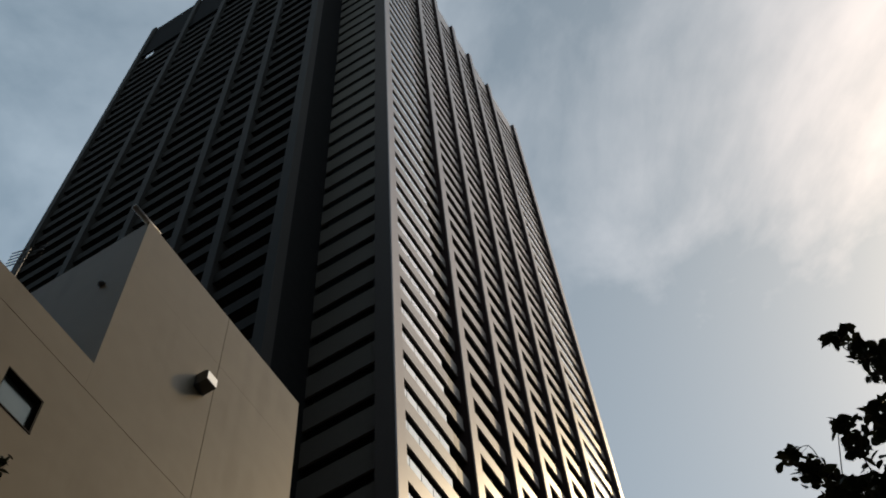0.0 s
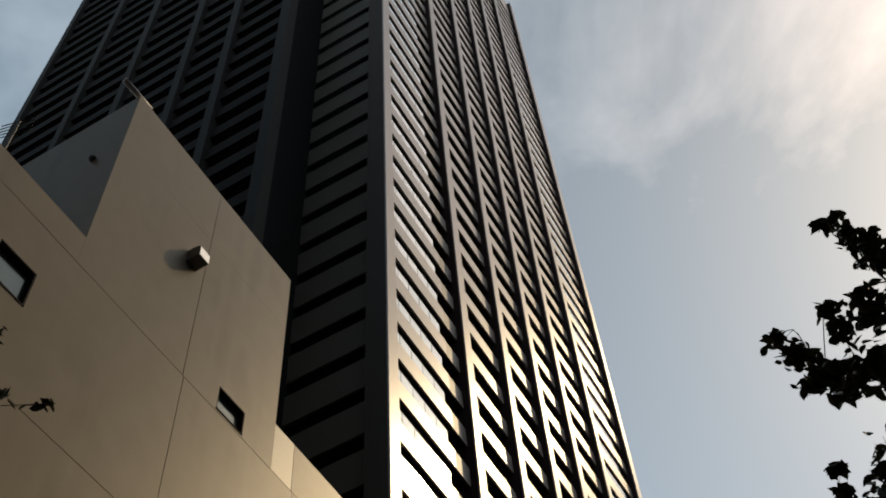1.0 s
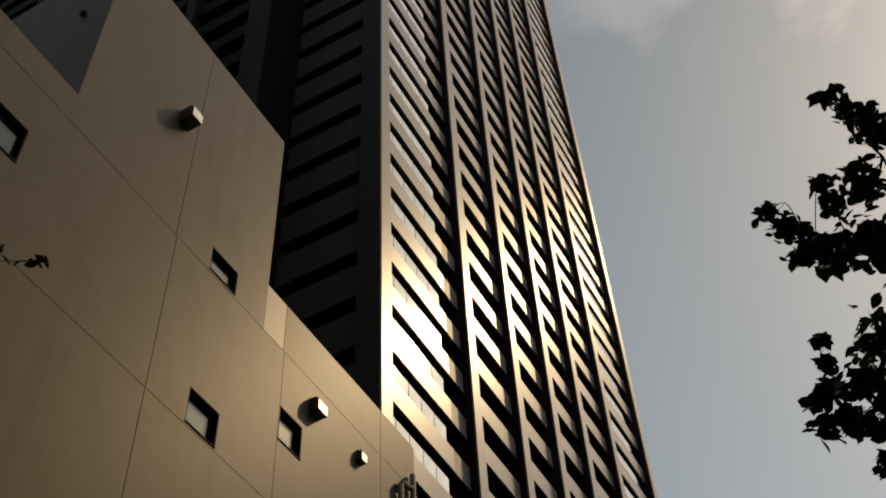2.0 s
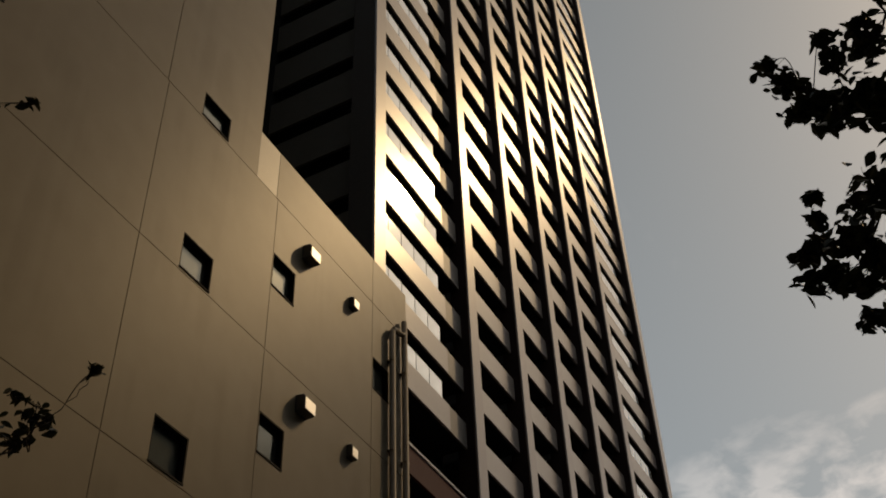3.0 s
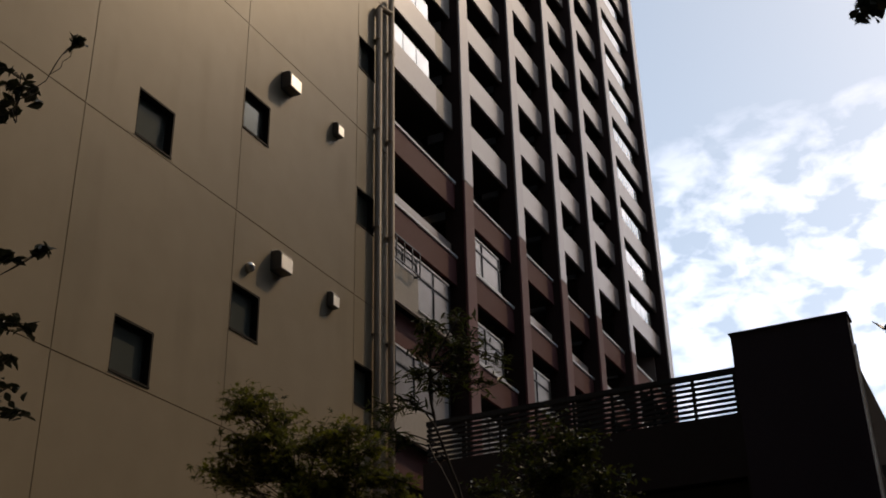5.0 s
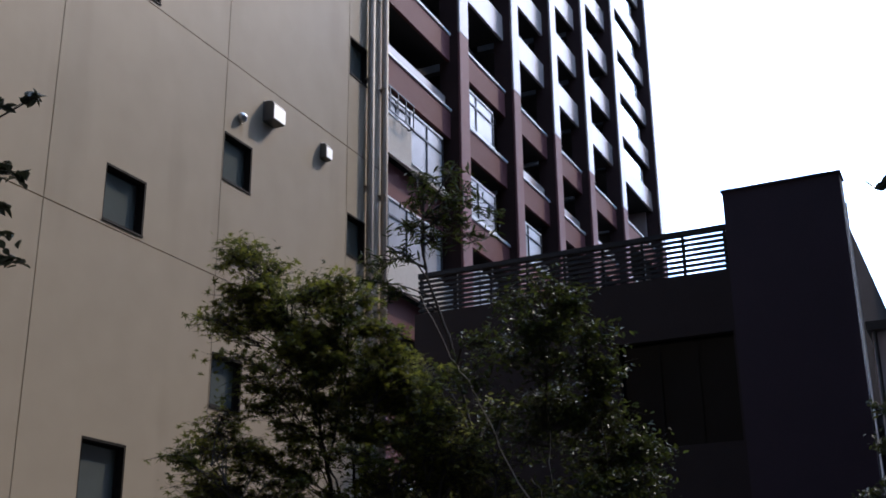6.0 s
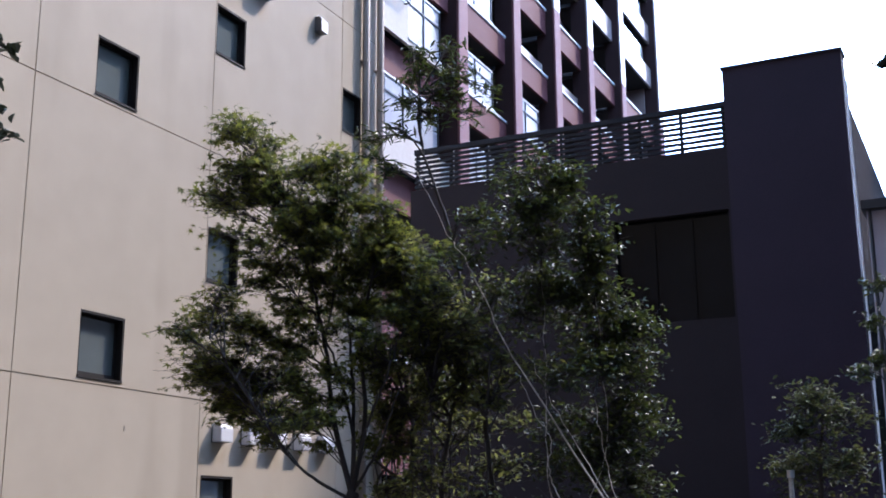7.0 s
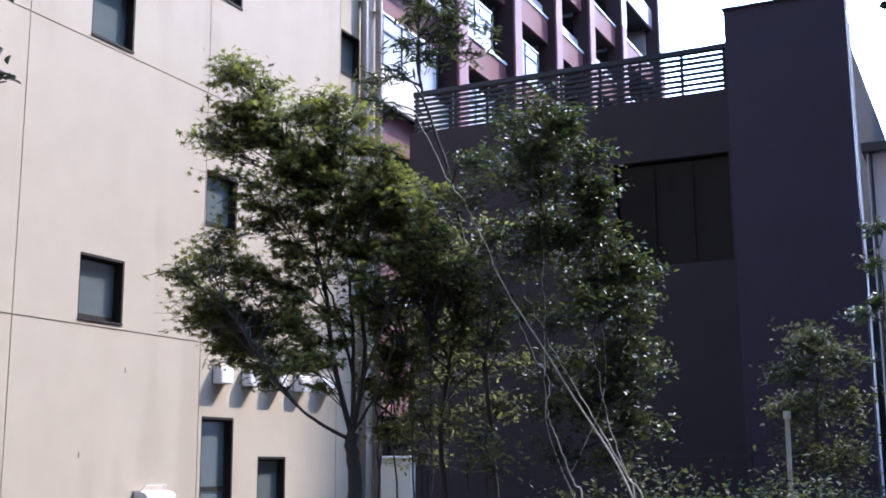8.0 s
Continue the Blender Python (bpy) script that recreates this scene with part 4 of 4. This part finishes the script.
SIDE2 = [(-4.18, 2.96, 7.08, 0.03), (-4.17, 2.64, 6.83, 0.04), (-4.18, 2.47, 7.24, 0.03), (-4.24, 2.48, 7.03, 0.07)]
SIDE_A = [(-4.01, 3.46, 0.51), (-4.06, 3.25, 1.92), (-4.00, 3.16, 3.16), (-3.95, 3.15, 3.89), (-4.00, 3.10, 4.69), (-4.55, 2.9, 5.6), (-4.75, 2.7,
    6.5), (-4.6, 2.5, 7.0)]
SIDE_B = [(-3.95, 3.07, 4.45), (-3.84, 3.20, 4.68), (-3.75, 3.30, 4.88), (-3.66, 3.41, 5.16)]


THIN = [[(-5.5 + 0.17 * k, 10.1 + 0.12 * (k % 3), 0), (-5.55 + 0.19 * k, 10.1, 1.4), (-5.62 + 0.2 * k, 10.15, 2.3 + 0.2 * (k % 4))] for k in range(7)]


def grounded(points):
    """The stem carried straight down into the soil."""
    x, y, _ = points[0]
    return [(x, y, -0.05), *points]


def nearer(points, by=0.96):
    """Stems at the street side of the clump."""
    return [(x * by, y * by, 1.6 + (z - 1.6) * by) for x, y, z in points]


tree("maple_tree", "young green maple with several dark stems by the white wall", "tree", [grounded(MAPLE_A[:2]), MAPLE_A[1:], MAPLE_B, MAPLE_C, MAPLE_D, MAPLE_E, MAPLE_F, MAPLE_G, MAPLE_H], (0.072, 0.03, 0.028, 0.018, 0.022, 0.018, 0.02, 0.016, 0.014), MAPLE + MAPLE_LOW + MAPLE_TOP + MAPLE_RIGHT, palmate(), 0.06, 4, MAPLE_LEAF, BARK, 11, 0.45, spread=1.5, fill=0.9, rise=0.4, limb=0.008)
tree("garden_tree", "leafy dark green garden tree with thin stems", "tree", [grounded(CENTRE_A), *THIN], (0.04, *(0.01,) * 7), CENTRE + INFILL + STREETSIDE, oval(), 0.046, 3, OLIVE_LEAF, BARK, 12, 0.5, spread=1.5, fill=0.75, rise=0.3)
tree("evergreen_tree", "glossy-leaved evergreen tree with pale leaning stems", "tree", [grounded(nearer(LEANING_A)), LEANING_B, LEANING_C, grounded(nearer(LEANING_D)), grounded(nearer(LEANING_E)), grounded(nearer(LEANING_F))], (0.011, 0.007, 0.007, 0.008, 0.007, 0.009), LEANING, oval(), 0.042, 6, GLOSSY_LEAF, PALE_BARK, 13, spread=1.45, fill=1.1)
tree("slender_tree", "tall slender tree with sparse dark foliage at the tip", "tree", [grounded(TIP_A)], (0.035,), TIP, blade(), 0.075, 2, GLOSSY_LEAF, BARK, 14, 0.6, spread=1.3, fill=0.3)
tree("shrub", "bushy green shrub in front of the charcoal wall", "shrub", [grounded(SHRUB_A)], (0.05,), SHRUB, oval(), 0.045, 12, SHRUB_LEAF, BARK, 15, spread=1.2)
tree("sapling", "thin dark-leaved sapling beside the charcoal building", "tree", [grounded(DIM_A)], (0.03,), DIM, oval(), 0.05, 6, GLOSSY_LEAF, BARK, 16)
tree("overhead_tree", "dark broad-leaved tree branch against the sky", "tree", [[(1.9, 6.9, -0.05), (1.5, 6.7, 2.5), *OVER_A[1:]], OVER_B, OVER_C], (0.09, 0.02, 0.02), OVER + OVER2, oval(1.3), 0.062, 5, SHADE_LEAF, BARK, 17, 0.9, spread=1.1)
tree("street_tree", "thin twigs with small clusters of dark leaves", "tree", [grounded(SIDE_A), SIDE_B], (0.04, 0.005), SIDE + SIDE2, oval(), 0.045, 3, SHADE_LEAF, BARK, 18)


def hedge():
    rng = np.random.default_rng(19)
    spots = []
    for x, y, z, r in HEDGE:
        z *= rng.uniform(0.6, 0.95) if x < -3.6 else rng.uniform(0.8, 1.12)
        for _ in range(420):
            h = rng.uniform(0.1, 1.0)
            spots.append((x + rng.normal(0, r * 1.3), y + rng.normal(0, r * 1.6), (z - 0.12) * h ** 0.6 + rng.normal(0, 0.08)))
    me = leaves_mesh("hedge", spots, oval(), 0.045, SHRUB_LEAF, rng)
    tagged(new("hedge", me), "low mixed hedge of green shrubs", "hedge", kind="stuff")


hedge()

stake = thing("garden_stake", (-2.11, 12.83, 0), "pale wooden support stake standing in the planting", "stake")
part("pole", local(tube([(-2.11, 12.83, 0), (-2.1, 12.84, 2.1)], 0.026), stake), PALE_BARK, stake)
part("cap", local(tube([(-2.1, 12.84, 2.08), (-2.1, 12.84, 2.16)], 0.04), stake), STEEL, stake)

fence = thing("garden_fence", (-5, 20.5, 0), "low dark metal fence in front of the charcoal wall", "fence")
for k in range(8):
    part("fence_post", local(boxed(-6.0 + 0.5 * k, -5.96 + 0.5 * k, 20.48, 20.52, 0, 1.75), fence), BLACK_PAINT, fence)
part("fence_rail", local(boxed(-6.02, -2.4, 20.46, 20.54, 1.75, 1.8), fence), BLACK_PAINT, fence)

# window guard on the tower's lower corner bay
guard = part("window_guard", local(boxed(TX - BACK + 0.24, TX - BACK + 0.28, 33.6, 36.9, 22.35, 22.4), tower), DARK_METAL, tower, "dark metal window guard rail")
part("guard_rail", local(boxed(TX - BACK + 0.24, TX - BACK + 0.28, 33.6, 36.9, 21.35, 21.4), tower), DARK_METAL, guard)
for k in range(6):
    part("guard_bar", local(boxed(TX - BACK + 0.24, TX - BACK + 0.28, 33.6 + 0.65 * k, 33.65 + 0.65 * k, 21.4, 22.35), tower), DARK_METAL, guard)
for y in (33.6, 36.85):
    part("guard_arm", local(boxed(TX - BACK, TX - BACK + 0.24, y, y + 0.05, 21.35, 21.4), tower), DARK_METAL, guard)

antenna = thing("roof_antenna", (-12.5, 5.80, 16.6), "small grey roof antenna on the white building", "antenna")
part("mast", local(tube([(-12.5, 5.80, 16.6), (-12.5, 5.80, 24.12)], 0.03), antenna), DARK_METAL, antenna)
for k in range(5):
    part("element", local(tube([(-12.9, 5.80 - 0.1, 24.12 - 0.15 * k), (-12.1, 5.80 + 0.1, 24.12 - 0.15 * k)], 0.012, 6), antenna), DARK_METAL, antenna)

# low wall and gate between the white and the charcoal buildings
low = thing("low_wall", (-9.6, 18, 0), "low pale concrete garden wall behind the planting", "wall")
part("wall", local(boxed(-10.3, -9.28, 18.0, 18.2, 0, 1.73, bevel=0.015), low), LIGHT_STUCCO, low)
part("coping", local(boxed(-10.32, -9.26, 17.97, 18.23, 1.73, 1.79, bevel=0.01), low), LIGHT_STUCCO, low)
gate = thing("metal_gate", (-9.8, 18.6, 0), "dark barred metal gate behind the low garden wall", "gate")
for z in (0.1, 1.5, 2.9):
    part("gate_rail", local(boxed(-10.5, -9.2, 18.58, 18.62, z, z + 0.05), gate), BLACK_PAINT, gate)
bar = fast_boxes("gate_bar", [(-0.012, 0.012, -0.012, 0.012, 0.0, 2.92)], BLACK_PAINT)
for k in range(11):
    piece("gate_bar", bar, gate, (-0.65 + 0.12 * k, 0, 0))
